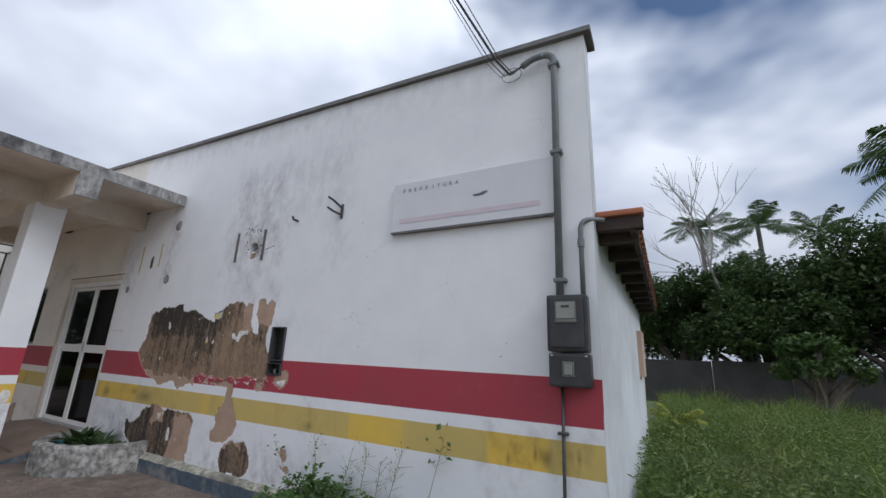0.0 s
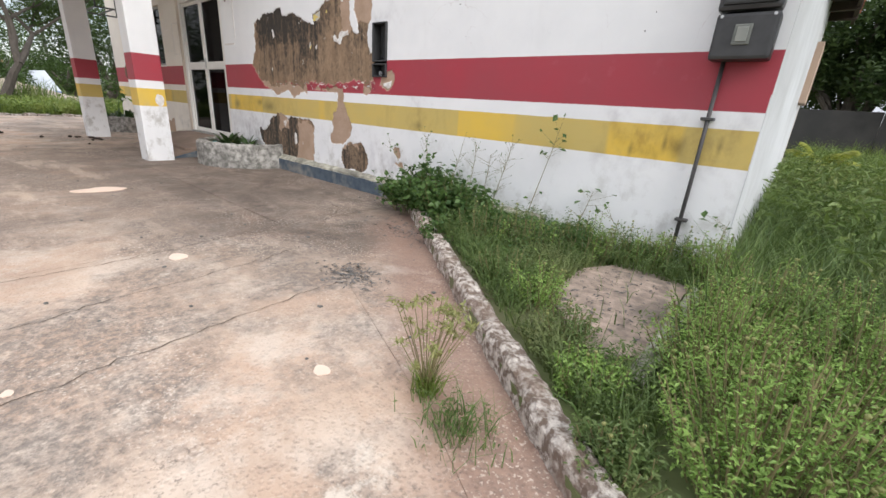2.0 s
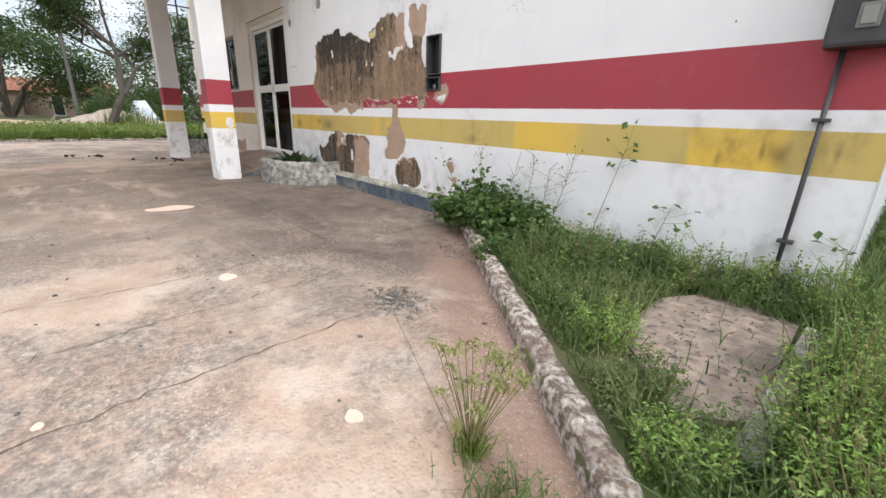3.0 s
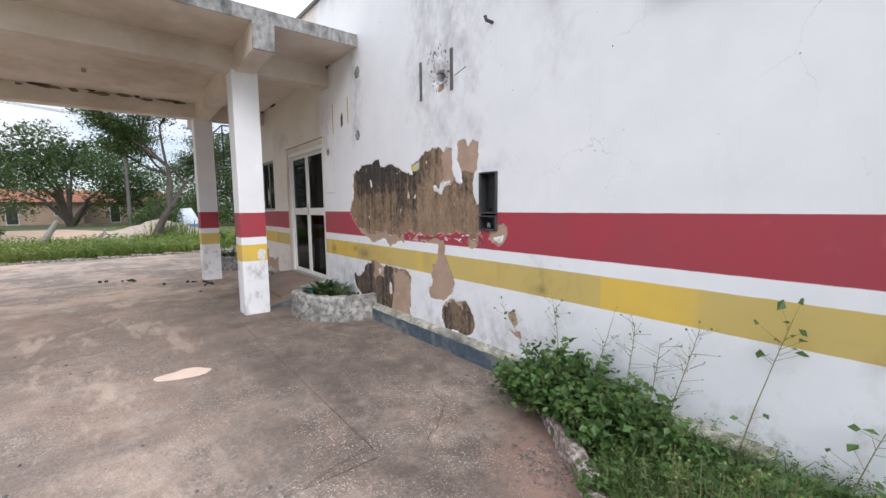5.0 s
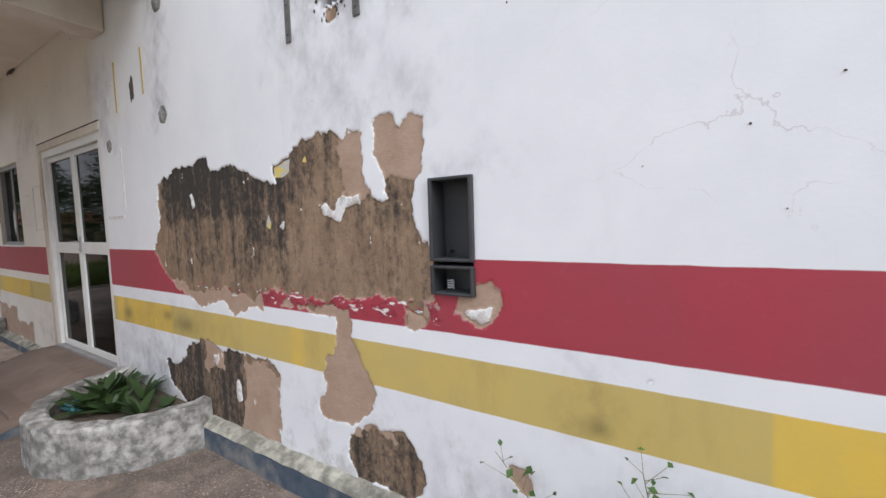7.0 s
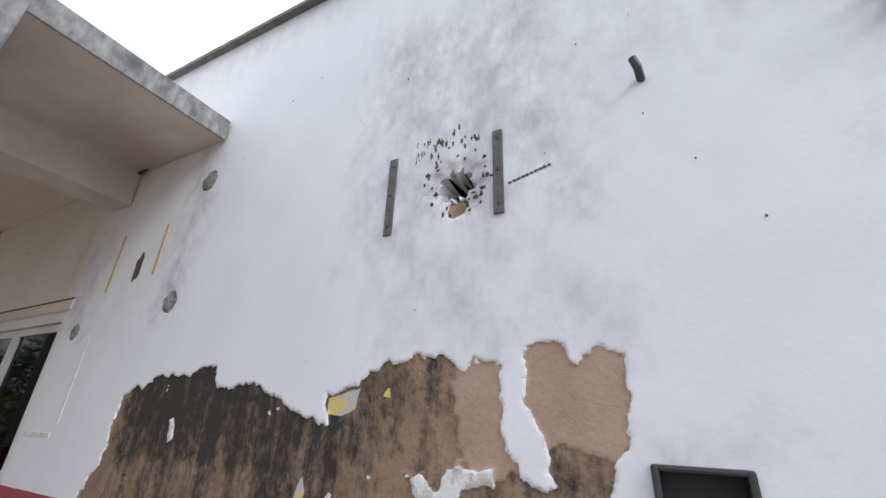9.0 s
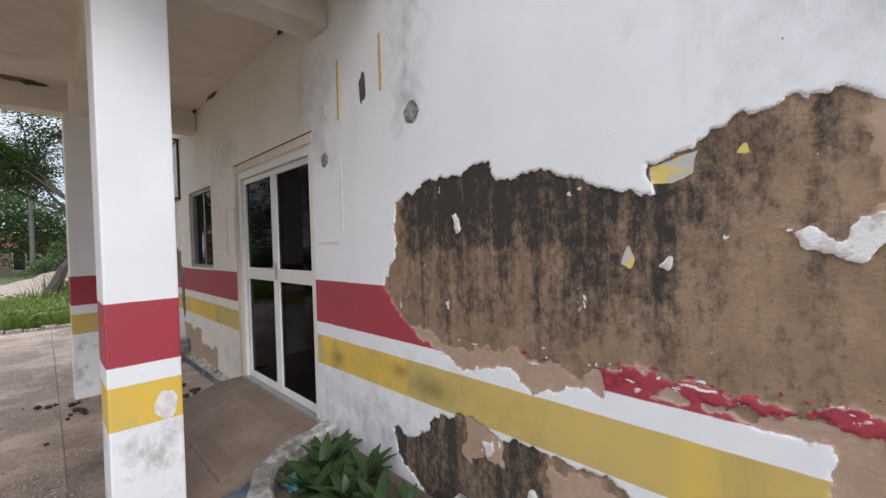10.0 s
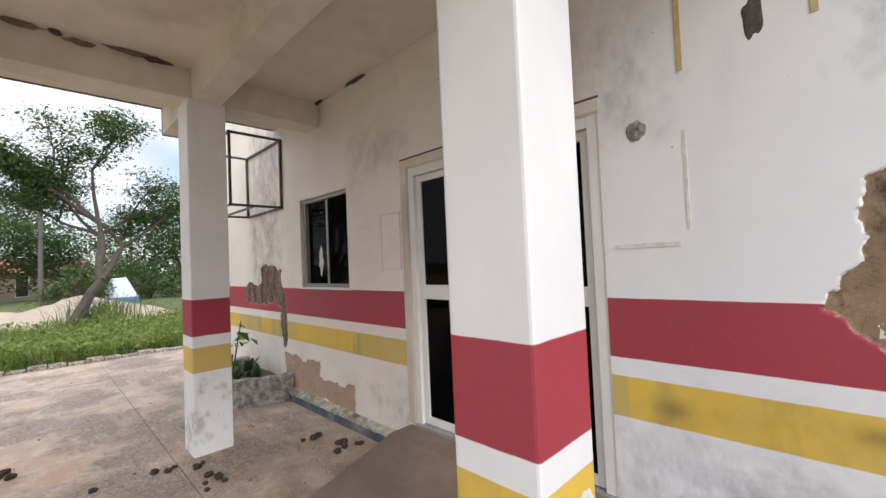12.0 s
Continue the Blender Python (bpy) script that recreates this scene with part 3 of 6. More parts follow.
# scraps of paint left inside the scars
FLAP = [(2.736, 1.617), (2.811, 1.609), (2.874, 1.57), (2.903, 1.651), (3.05, 1.638), (3.06, 1.592), (2.954, 1.583), (2.928, 1.521), (2.838, 1.535)]
SCRAPS = [FLAP, [(1.47, 1.73), (1.5, 1.77), (1.52, 1.66), (1.49, 1.63)], [(1.86, 0.5), (1.93, 0.55), (1.95, 0.36), (1.88, 0.34)], [(1.62, 0.62), (1.7, 0.7), (1.72, 0.6), (1.65, 0.55)], [(2.05, 0.42), (2.09, 0.44), (2.08, 0.37)],
          [(3.6, 1.13), (3.75, 1.15), (3.74, 1.09), (3.68, 1.08)], [(2.44, 1.5), (2.475, 1.53), (2.47, 1.47)], [(1.19, 1.49), (1.22, 1.51), (1.22, 1.47)]]
OLD_YELLOW = [[(2.41, 1.77), (2.41, 1.835), (2.55, 1.865), (2.54, 1.80), (2.48, 1.775)], [(2.65, 1.84), (2.675, 1.88), (2.69, 1.83)], [(2.3, 1.5), (2.33, 1.6), (2.36, 1.52), (2.34, 1.48)]]
# paler undercoat inside the scars, and how black the mould is in places: x0, x1, z0, z1, strength
SKIM = [(3.1, 3.6, 1.70, 2.1), (2.93, 3.14, 1.63, 2.05), (0.9, 2.9, 0.9, 1.09), (2.55, 3.2, 0.43, 1.09), (1.96, 2.5, 0.0, 0.66), (1.5, 1.75, 0.55, 0.8), (3.5, 3.85, 1.0, 1.3), (3.3, 3.44, 1.0, 1.13), (3.78, 3.96, 0.3, 0.55), (4.2, 4.4, 0.9, 1.0), (-4.2, -2.5, 0.1, 0.6)]
MOLD = [(1.06, 1.95, 1.64, 2.2, 1.15), (1.1, 2.5, 1.54, 1.95, 0.95), (1.12, 2.5, 1.2, 1.75, 0.42), (2.05, 2.5, 1.35, 1.8, 0.85), (2.4, 2.7, 1.62, 2.1, 0.55), (2.55, 2.95, 1.8, 2.1, 0.45), (3.12, 3.35, 1.52, 1.73, 0.5), (2.8, 3.45, 1.5, 1.62, 0.28),
        (0.85, 1.98, 0.1, 0.8, 0.8), (1.9, 2.25, 0.1, 0.36, 0.7), (2.88, 3.45, 0.12, 0.55, 0.6), (-5.6, -4.1, 0.5, 1.7, 0.6)]
GRIME = [(2.4, 3.45, 2.35, 3.7, 0.75), (2.6, 3.15, 2.0, 2.5, 0.6), (1.03, 1.26, 2.3, 3.35, 1.0), (-5.2, -4.2, 1.3, 3.6, 1.0), (0.0, 1.2, 0.25, 0.7, 0.8), (2.85, 3.5, 1.95, 2.2, 0.7), (4.1, 4.4, 2.3, 3.0, 0.4),
         (3.3, 4.4, 2.9, 3.8, 0.4), (0.05, 0.3, 2.2, 2.8, 0.9), (-0.3, 0.3, 2.4, 3.0, 0.5), (0.4, 1.9, 0.72, 0.93, 0.45), (4.05, 4.25, 0.72, 0.95, 0.8), (3.4, 3.75, 1.69, 1.74, 0.8), (-2.6, -1.66, 2.38, 2.9, 0.5), (5.95, 6.75, 0.72, 0.93, 1.0), (3.4, 4.5, 0.15, 0.5, 0.6)]
# soft dark smudges on the yellow: centre, half width, half height
SMUDGE = [(0.3, 0.8, 0.13, 0.07), (1.25, 0.8, 0.22, 0.09), (1.0, 0.85, 0.12, 0.06), (6.12, 0.76, 0.02, 0.06), (6.32, 0.82, 0.015, 0.08), (6.4, 0.80, 0.06, 0.08), (6.62, 0.83, 0.015, 0.06), (4.15, 0.76, 0.07, 0.06)]


def box_distance(x, z, b):
    """Distance inside (positive) or outside (negative) of a box."""
    return np.minimum(np.minimum(x - b[0], b[1] - x), np.minimum(z - b[2], b[3] - z))


def outline_distance(x, z, pts):
    """Distance inside (positive) or outside (negative) of a closed outline."""
    best = np.full(x.shape, 9.0)
    inside = np.zeros(x.shape, bool)
    for (ax, az), (bx, bz) in zip(pts, pts[1:] + pts[:1]):
        u = np.clip(((x - ax) * (bx - ax) + (z - az) * (bz - az)) / ((bx - ax) ** 2 + (bz - az) ** 2), 0, 1)
        best = np.minimum(best, np.hypot(x - ax - u * (bx - ax), z - az - u * (bz - az)))
        if az != bz:
            inside ^= ((az > z) != (bz > z)) & (x < ax + (z - az) / (bz - az) * (bx - ax))
    return np.where(inside, best, -best)


def ragged(x, z):
    """Uneven shift of the torn paint's edge."""
    s = 0
    for k, (f, a) in enumerate(((5, 0.028), (11, 0.024), (23, 0.014), (47, 0.008))):
        s = s + a * np.sin(f * x * 1.7 + k * 2.1 + 1.3 * np.sin(f * z * 0.8 + k)) * np.cos(f * z * 1.3 + k * 1.7 + np.sin(f * x * 0.9))
    return s


def build_front():
    def lines(spans):
        out = []
        for a, b, step in spans:
            out.append(np.arange(a, b - step * 0.4, step))
        return np.concatenate(out + [[spans[-1][1]]])
    xs = lines([(LEFT, -5.6, 0.1), (-5.6, -3.63, 0.03), (-3.63, -2.61, 0.03), (-2.61, -1.66, 0.05), (-1.66, 0.0, 0.1), (0.0, 0.8, 0.06), (0.8, 0.95, 0.01), (0.95, 3.475, 0.009), (3.475, 3.674, 0.01), (3.674, 4.4, 0.0125), (4.4, 5.9, 0.12), (5.9, RIGHT, 0.02)])
    zs = lines([(-0.1, 0.1, 0.1), (0.1, 0.25, 0.01), (0.25, 1.19, 0.01), (1.19, 1.36, 0.009), (1.36, 1.686, 0.009), (1.686, 2.1, 0.009), (2.1, 2.385, 0.03), (2.385, 3.15, 0.016), (3.15, 3.6, 0.09), (3.6, 4.2, 0.15)])
    X, Z0 = np.meshgrid(xs, zs)
    Z = np.where(Z0 <= 3.6, Z0, 3.6 + (Z0 - 3.6) / 0.6 * (wall_top(X) - 3.6))
    sd = np.full(X.shape, -1.0)
    for b in WORN:
        sd = np.maximum(sd, box_distance(X, Z, b))
    sd = sd + ragged(X, Z) * np.clip((sd + 0.3) * 6, 0, 1)
    tear = ragged(X * 1.9, Z * 1.9) * 0.55
    for line in (SCAR_LEFT, SCAR_RIGHT, SCAR_LOW, SCAR_DRIP, SCAR_BLACK, SCAR_BOX, SCAR_STRIP):
        sd = np.maximum(sd, outline_distance(X, Z, line) + tear)
    scrap = np.full(X.shape, -1.0)
    for line in SCRAPS:
        scrap = np.maximum(scrap, outline_distance(X, Z, line) + tear * 0.8 - 0.006)
    old_yellow = np.full(X.shape, -1.0)
    for line in OLD_YELLOW:
        old_yellow = np.maximum(old_yellow, outline_distance(X, Z, line) + tear * 0.3)
    skim = np.full(X.shape, -1.0)
    for b in SKIM:
        skim = np.maximum(skim, box_distance(X, Z, b))
    skim = skim + ragged(X * 1.2 + 3, Z * 1.2) * 1.2
    bare = np.clip(0.5 + sd * 12, 0, 1)
    hollow = np.clip(0.5 + sd * 160, 0, 1)
    Y = 0.007 * hollow - 0.003 * hollow * np.clip(0.5 + skim * 120, 0, 1) - 0.005 * np.clip(0.5 + scrap * 160, 0, 1) + 0.004 * np.sin(X * 1.1) * np.cos(Z * 1.4)
    torn = np.clip(outline_distance(X, Z, [(1.1, 1.1), (1.7, 1.06), (2.2, 1.04), (2.7, 1.04), (3.1, 1.05), (3.5, 1.07), (3.5, 1.15), (3.0, 1.15), (2.4, 1.13), (1.7, 1.11), (1.1, 1.14)]) * 60 + 0.5 + tear * 30, 0, 1)
    # broken hole left by a pipe
    r = np.hypot((X - 2.915) / 1.15, Z - 2.625) + 0.012 * np.sin(9 * np.arctan2(Z - 2.625, X - 2.915))
    Y += 0.12 * np.clip((0.06 - r) / 0.015, 0, 1) + 0.008 * np.clip((0.12 - r) / 0.03, 0, 1)
    rag = ragged(X * 2, Z * 2)
    mold = np.zeros(X.shape)
    for b in MOLD:
        mold = np.maximum(mold, b[4] * np.clip(box_distance(X, Z, b) * 9 + 0.45 + rag * 9, 0, 1))
    smudge = np.zeros(X.shape)
    for cx, cz, hw, hh in SMUDGE:
        smudge = np.maximum(smudge, np.clip(1.15 - 0.9 * np.hypot((X - cx) / hw, (Z - cz) / hh) + rag * 2, 0, 1) ** 1.5)
    grime = np.zeros(X.shape)
    for b in GRIME:
        grime = np.maximum(grime, b[4] * np.clip(box_distance(X, Z, b) * 4 + 0.3 + rag * 8, 0, 1))
    grime = np.maximum(grime, 0.5 * np.clip((Z - wall_top(X) + 0.35) * 3 + rag * 10, 0, 1))
    grime[r < 0.13] = 1.0
    nz, nx = X.shape
    step = np.abs(np.diff(Y, axis=0))[:, :-1] + np.abs(np.diff(Y, axis=1))[:-1, :]
    idx = np.arange(nz * nx).reshape(nz, nx)
    cx, cz = (xs[:-1] + xs[1:]) / 2, (zs[:-1] + zs[1:]) / 2
    CX, CZ = np.meshgrid(cx, cz)
    keep = np.ones(CX.shape, bool)
    for b in (DOOR, WINDOW, NICHE):
        keep &= ~((CX > b[0]) & (CX < b[1]) & (CZ > b[2]) & (CZ < b[3]))
    keep &= np.hypot((CX - 2.915) / 1.2, CZ - 2.625) + 0.008 * np.sin(5 * np.arctan2(CZ - 2.625, CX - 2.915)) > 0.045
    quads = np.stack([idx[:-1, :-1], idx[:-1, 1:], idx[1:, 1:], idx[1:, :-1]], -1)[keep]
    me = bpy.data.meshes.new("wall_front")
    me.from_pydata(np.stack([X, Y, Z], -1).reshape(-1, 3).tolist(), [], quads.tolist())
    me.polygons.foreach_set("use_smooth", (step < 0.002)[keep].tolist())
    for name, values in (("bare", bare), ("mold", mold), ("grime", grime), ("skim", np.clip(0.5 + skim * 10, 0, 1)), ("torn", torn), ("smudge", smudge), ("scrap", np.clip(0.5 + scrap * 20, 0, 1)), ("old_yellow", np.clip(0.5 + old_yellow * 20, 0, 1))):
        a = me.attributes.new(name, "FLOAT", "POINT")
        a.data.foreach_set("value", values.reshape(-1).astype(np.float32))
    me.materials.append(M_WALL)
    me.update()
    return tagged(new("wall_front", me), "white plastered house front with red and yellow bands and peeling paint", "wall", kind="structure")


front = build_front()

core = Shape()
for x0, x1, z0, z1 in ((LEFT, -3.63, -0.1, None), (-3.63, -2.61, -0.1, 1.36), (-3.63, -2.61, 2.385, None), (-2.61, -1.66, -0.1, None), (-1.66, 0, -0.1, 0.25), (-1.66, 0, 2.385, None),
                       (0, 2.8, -0.1, None), (2.8, 3.03, -0.1, 2.5), (2.8, 3.03, 2.75, None), (3.03, 3.475, -0.1, None), (3.475, 3.674, -0.1, 1.19), (3.475, 3.674, 1.686, None), (3.674, RIGHT, -0.1, None)):
    if z1 is None:
        core.hexa((x0, 0.022, z0), (x1, 0.18, wall_top(x0)), wall_top(x1))
    else:
        core.hexa((x0, 0.022, z0), (x1, 0.18, z1))
core.hexa((2.7, 0.18, 2.4), (3.1, 0.2, 2.8))
part("masonry", core, M_HOLE, front)
reveal = Shape()
for b in (DOOR, WINDOW):
    reveal.hexa((b[0] - 0.001, 0.002, b[2]), (b[0] + 0.008, 0.178, b[3])).hexa((b[1] - 0.008, 0.002, b[2]), (b[1] + 0.001, 0.178, b[3])).hexa((b[0], 0.002, b[3] - 0.008), (b[1], 0.178, b[3] + 0.001))
part("reveal", reveal, M_CREAM, front)

cap = Shape()
cap.add([(LEFT - 0.05, -0.045, wall_top(LEFT)), (RIGHT + 0.06, -0.045, wall_top(RIGHT)), (RIGHT + 0.06, 0.24, wall_top(RIGHT)), (LEFT - 0.05, 0.24, wall_top(LEFT)),
         (LEFT - 0.05, -0.035, wall_top(LEFT) + 0.055), (RIGHT + 0.06, -0.035, wall_top(RIGHT) + 0.055), (RIGHT + 0.06, 0.24, wall_top(RIGHT) + 0.055), (LEFT - 0.05, 0.24, wall_top(LEFT) + 0.055)],
        [(0, 3, 2, 1), (4, 5, 6, 7), (0, 1, 5, 4), (1, 2, 6, 5), (2, 3, 7, 6), (3, 0, 4, 7)])
solid("trim_parapet", cap, M_CAP, "dark weathered cement cap along the parapet", "coping", kind="structure")

side = Shape().hexa((RIGHT - 0.16, 0.18, -0.1), (RIGHT, 5.2, 2.55)).hexa((RIGHT - 0.004, 0.0, -0.1), (RIGHT + 0.002, 0.18, wall_top(RIGHT)))
solid("wall_side", side, plain("white_side_paint", (0.76, 0.77, 0.79), (0.68, 0.69, 0.71), 2, 0.7, 0.2, stain=(0.5, 0.5, 0.5)), "white plastered side wall of the house", "wall", kind="structure")
solid("wall_left", Shape().hexa((LEFT, 0.18, -0.1), (LEFT + 0.16, 5.2, 3.4)), M_CREAM, "plain end wall", "wall", kind="structure")
solid("wall_back", Shape().hexa((LEFT, 5.2, -0.1), (RIGHT, 5.36, 2.6)), M_CREAM, "plain rear wall", "wall", kind="structure")
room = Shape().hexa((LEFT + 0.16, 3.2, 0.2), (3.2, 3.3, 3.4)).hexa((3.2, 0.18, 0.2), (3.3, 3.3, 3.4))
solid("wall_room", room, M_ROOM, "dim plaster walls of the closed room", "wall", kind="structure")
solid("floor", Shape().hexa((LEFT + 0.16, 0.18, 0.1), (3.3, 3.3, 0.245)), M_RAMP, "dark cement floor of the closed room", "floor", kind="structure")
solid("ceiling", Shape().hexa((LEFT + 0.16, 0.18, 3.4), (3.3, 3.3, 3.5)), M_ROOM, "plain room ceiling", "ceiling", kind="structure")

# tiled roof behind the parapet with its eave over the side
roof = thing("roof", "red clay tile roof with dark timber eave", "roof", kind="structure")
deck = Shape().add([(LEFT, 0.2, 3.9), (7.06, 0.2, 2.47), (7.06, 5.6, 2.47), (LEFT, 5.6, 3.9), (LEFT, 0.2, 3.95), (7.06, 0.2, 2.52), (7.06, 5.6, 2.52), (LEFT, 5.6, 3.95)],
                  [(0, 3, 2, 1), (4, 5, 6, 7), (0, 1, 5, 4), (1, 2, 6, 5), (2, 3, 7, 6), (3, 0, 4, 7)])
part("roof_deck", deck, M_TIMBER, roof)
barrel = Shape()
n = 7
arc = [(0.075 * math.cos(math.pi * k / (n - 1)), 0.05 * math.sin(math.pi * k / (n - 1))) for k in range(n)]
for i in range(2):
    s = 1 - 0.1 * i
    barrel.v += [(0.42 * i, a * s, b * s) for a, b in arc]
barrel.f += [(k, k + 1, n + k + 1, n + k) for k in range(n - 1)]
barrel.v += [(p[0], p[1] * 0.82, p[2] * 0.82 - 0.004) for p in barrel.v[:2 * n]]
barrel.f += [(2 * n + k, 3 * n + k, 3 * n + k + 1, 2 * n + k + 1) for k in range(n - 1)]
barrel.f += [(k, 2 * n + k, 2 * n + k + 1, k + 1) for k in range(n - 1)]
barrel_me = barrel.mesh("roof_tile", M_TILE)
for j in range(30):
    for i in range(3):
        o = new("roof_tile", barrel_me)
        o.parent = roof
        o.matrix_basis = pose(7.10 - 0.38 * i, 0.22 + 0.18 * j, 2.525 + 0.04 * i, 0, 6.2, 180)
for j in range(9):
    part("rafter", Shape().block((6.6, 0.25 + 0.6 * j, 2.37), (7.08, 0.32 + 0.6 * j, 2.468), 0.006), M_TIMBER, roof)
part("fascia", Shape().block((7.03, 0.12, 2.40), (7.07, 5.6, 2.475), 0.005), M_TIMBER, roof)
part("verge_board", Shape().block((6.8, 0.10, 2.43), (7.12, 0.19, 2.53), 0.006), M_TIMBER, roof)
part("verge_tile", Shape().block((6.795, 0.07, 2.532), (7.13, 0.21, 2.58), 0.015), M_TILE, roof, "red clay edge tiles")

# ---- canopy ----
canopy = thing("canopy", "flat concrete entrance canopy with cream soffit and mouldy edges", "canopy", kind="structure")
part("roof_slab", Shape().hexa((-4.28, -6.2, 3.40), (1.245, -0.004, 3.515)), M_CREAM, canopy)
EX0, EX1 = -4.3, 1.262
part("slab_edge", Shape().block((1.246, -6.22, 3.385), (EX1, -0.01, 3.535), 0.006), M_EDGE, canopy, "mould blackened concrete edge")
part("slab_edge", Shape().block((EX0, -6.22, 3.385), (-4.281, -0.01, 3.535), 0.006), M_EDGE, canopy)
part("slab_edge", Shape().block((EX0, -6.235, 3.385), (EX1, -6.201, 3.535), 0.006), M_EDGE, canopy)
PX = ((0.03, 0.345), (-3.40, -3.085))
PY = ((-1.28, -0.965), (-5.6, -5.285))
for x0, x1 in PX:
    part("beam", Shape().block((x0 + 0.03, -6.199, 3.125), (x1 - 0.03, -0.006, 3.403), 0.008), M_CREAM, canopy)
for y0, y1 in PY:
    part("beam", Shape().block((-4.28, y0 + 0.045, 3.105), (1.243, y1 - 0.045, 3.402), 0.008), M_CREAM, canopy)
    part("beam_end", Shape().block((1.244, y0 + 0.04, 3.10), (1.275, y1 - 0.04, 3.44), 0.01), M_EDGE, canopy, "black streaked beam end")
    part("beam_end", Shape().block((-4.31, y0 + 0.04, 3.10), (-4.281, y1 - 0.04, 3.44), 0.01), M_EDGE, canopy)
# flaking strips of render along the beams
for k in range(16):
    u = -1.5 - 0.21 * k - 0.06 * math.sin(k * 4.1)
    part("flake", Shape().lump((-3.05, u, 3.37 + 0.02 * math.sin(k * 2.3)), (0.008, 0.085 + 0.05 * math.sin(k * 1.7), 0.022 + 0.012 * math.sin(k * 3.1)), k, 0.9, 3), M_RAMP if k % 3 else M_HOLE, canopy)
for x, y in ((0.2, -0.03), (-3.2, -0.03), (-2.4, -0.02), (-0.4, -0.02)):
    part("flake", Shape().lump((x + 0.05, y, 3.385), (0.16, 0.012, 0.02), x, 0.6, 2), M_HOLE, canopy)

for i, (x0, x1) in enumerate(PX):
    for j, (y0, y1) in enumerate(PY):
        p = thing("pillar", "square concrete pillar painted white with red and yellow bands", "pillar", "canopy pillars", "structure", (x0, y0, 0))
        sh = Shape().block((x0, y0, -0.02), (x1, y1, 3.13), 0.012)
        sh.v = [(a - x0, b - y0, c) for a, b, c in sh.v]
        part("shaft", sh, M_PILLAR, p)
        if i == 0 and j == 0:
            part("render_patch", Shape().lump((x1 - x0 + 0.002, y1 - y0 - 0.075, 0.79), (0.003, 0.045, 0.07), 2, 0.4, 4), M_MARK, p, "grey bare render patch")

lamp = thing("ceiling_lamp_base", "small round empty lamp holder on the canopy soffit", "lamp holder", at=(-1.73, -2.75, 3.40))
part("plate", Shape().tube([(0, 0, 0.004), (0, 0, -0.012)], [0.06, 0.055], 20), M_CREAM, lamp)
part("socket", Shape().tube([(0, 0, -0.01), (0, 0, -0.06)], [0.028, 0.024], 14), M_GREYALU, lamp)

# ---- door and window ----
door = thing("door_1", "closed double door of white aluminium with dark glass", "door", kind="structure")
dx0, dx1, dz0, dz1 = DOOR
FY = 0.035
fr = Shape().block((dx0 + 0.008, FY - 0.03, dz0), (dx0 + 0.07, FY + 0.06, dz1 - 0.008), 0.004).block((dx1 - 0.07, FY - 0.03, dz0), (dx1 - 0.008, FY + 0.06, dz1 - 0.008), 0.004)
fr.block((dx0 + 0.07, FY - 0.03, dz1 - 0.075), (dx1 - 0.07, FY + 0.06, dz1 - 0.008), 0.004)
part("door_frame", fr, M_ALU, door)
part("threshold", Shape().block((dx0, -0.02, dz0 - 0.02), (dx1, 0.16, dz0 + 0.012), 0.005), M_GREYALU, door)
part("architrave", Shape().block((dx0 - 0.085, -0.008, dz0), (dx0 - 0.001, 0.02, dz1 + 0.075), 0.005), M_CREAM, door, "plain cream plaster surround")
part("architrave", Shape().block((dx0 - 0.001, -0.008, dz1 + 0.003), (dx1 + 0.012, 0.02, dz1 + 0.075), 0.005), M_CREAM, door)
# thin dark strip stands in for the recess and lintel shadow above the surround
part("lintel_shadow", Shape().block((dx0 - 0.085, -0.0055, dz1 + 0.075), (dx1 + 0.012, 0.02, dz1 + 0.089), 0.002), M_HOLE, door, "dark strip painting the lintel shadow over the surround")
mid = (dx0 + dx1) / 2
for a, b in ((dx0 + 0.072, mid - 0.003), (mid + 0.003, dx1 - 0.072)):
    lf = part("door_leaf", Shape().block((a, FY, dz0 + 0.015), (a + 0.055, FY + 0.04, dz1 - 0.078), 0.004).block((b - 0.055, FY, dz0 + 0.015), (b, FY + 0.04, dz1 - 0.078), 0.004)
              .block((a + 0.055, FY, dz0 + 0.015), (b - 0.055, FY + 0.04, dz0 + 0.075), 0.004).block((a + 0.055, FY, dz1 - 0.13), (b - 0.055, FY + 0.04, dz1 - 0.078), 0.004)
              .block((a + 0.055, FY, 1.285), (b - 0.055, FY + 0.04, 1.40), 0.004), M_ALU, door)
    for z0, z1 in ((dz0 + 0.075, 1.285), (1.40, dz1 - 0.13)):
        part("glass_pane", Shape().hexa((a + 0.055, FY + 0.017, z0), (b - 0.055, FY + 0.023, z1)), M_GLASS, lf, "dark tinted glass")
hd = part("door_handle", Shape().block((mid + 0.012, FY - 0.012, 1.30), (mid + 0.04, FY, 1.46), 0.003).tube([(mid + 0.026, FY - 0.01, 1.41), (mid + 0.026, FY - 0.045, 1.41), (mid - 0.06, FY - 0.05, 1.405)], 0.008, 8)
          .tube([(mid + 0.026, FY - 0.01, 1.33), (mid + 0.026, FY - 0.022, 1.33)], 0.009, 10), M_CHROME, door, "chrome lever handle", True)

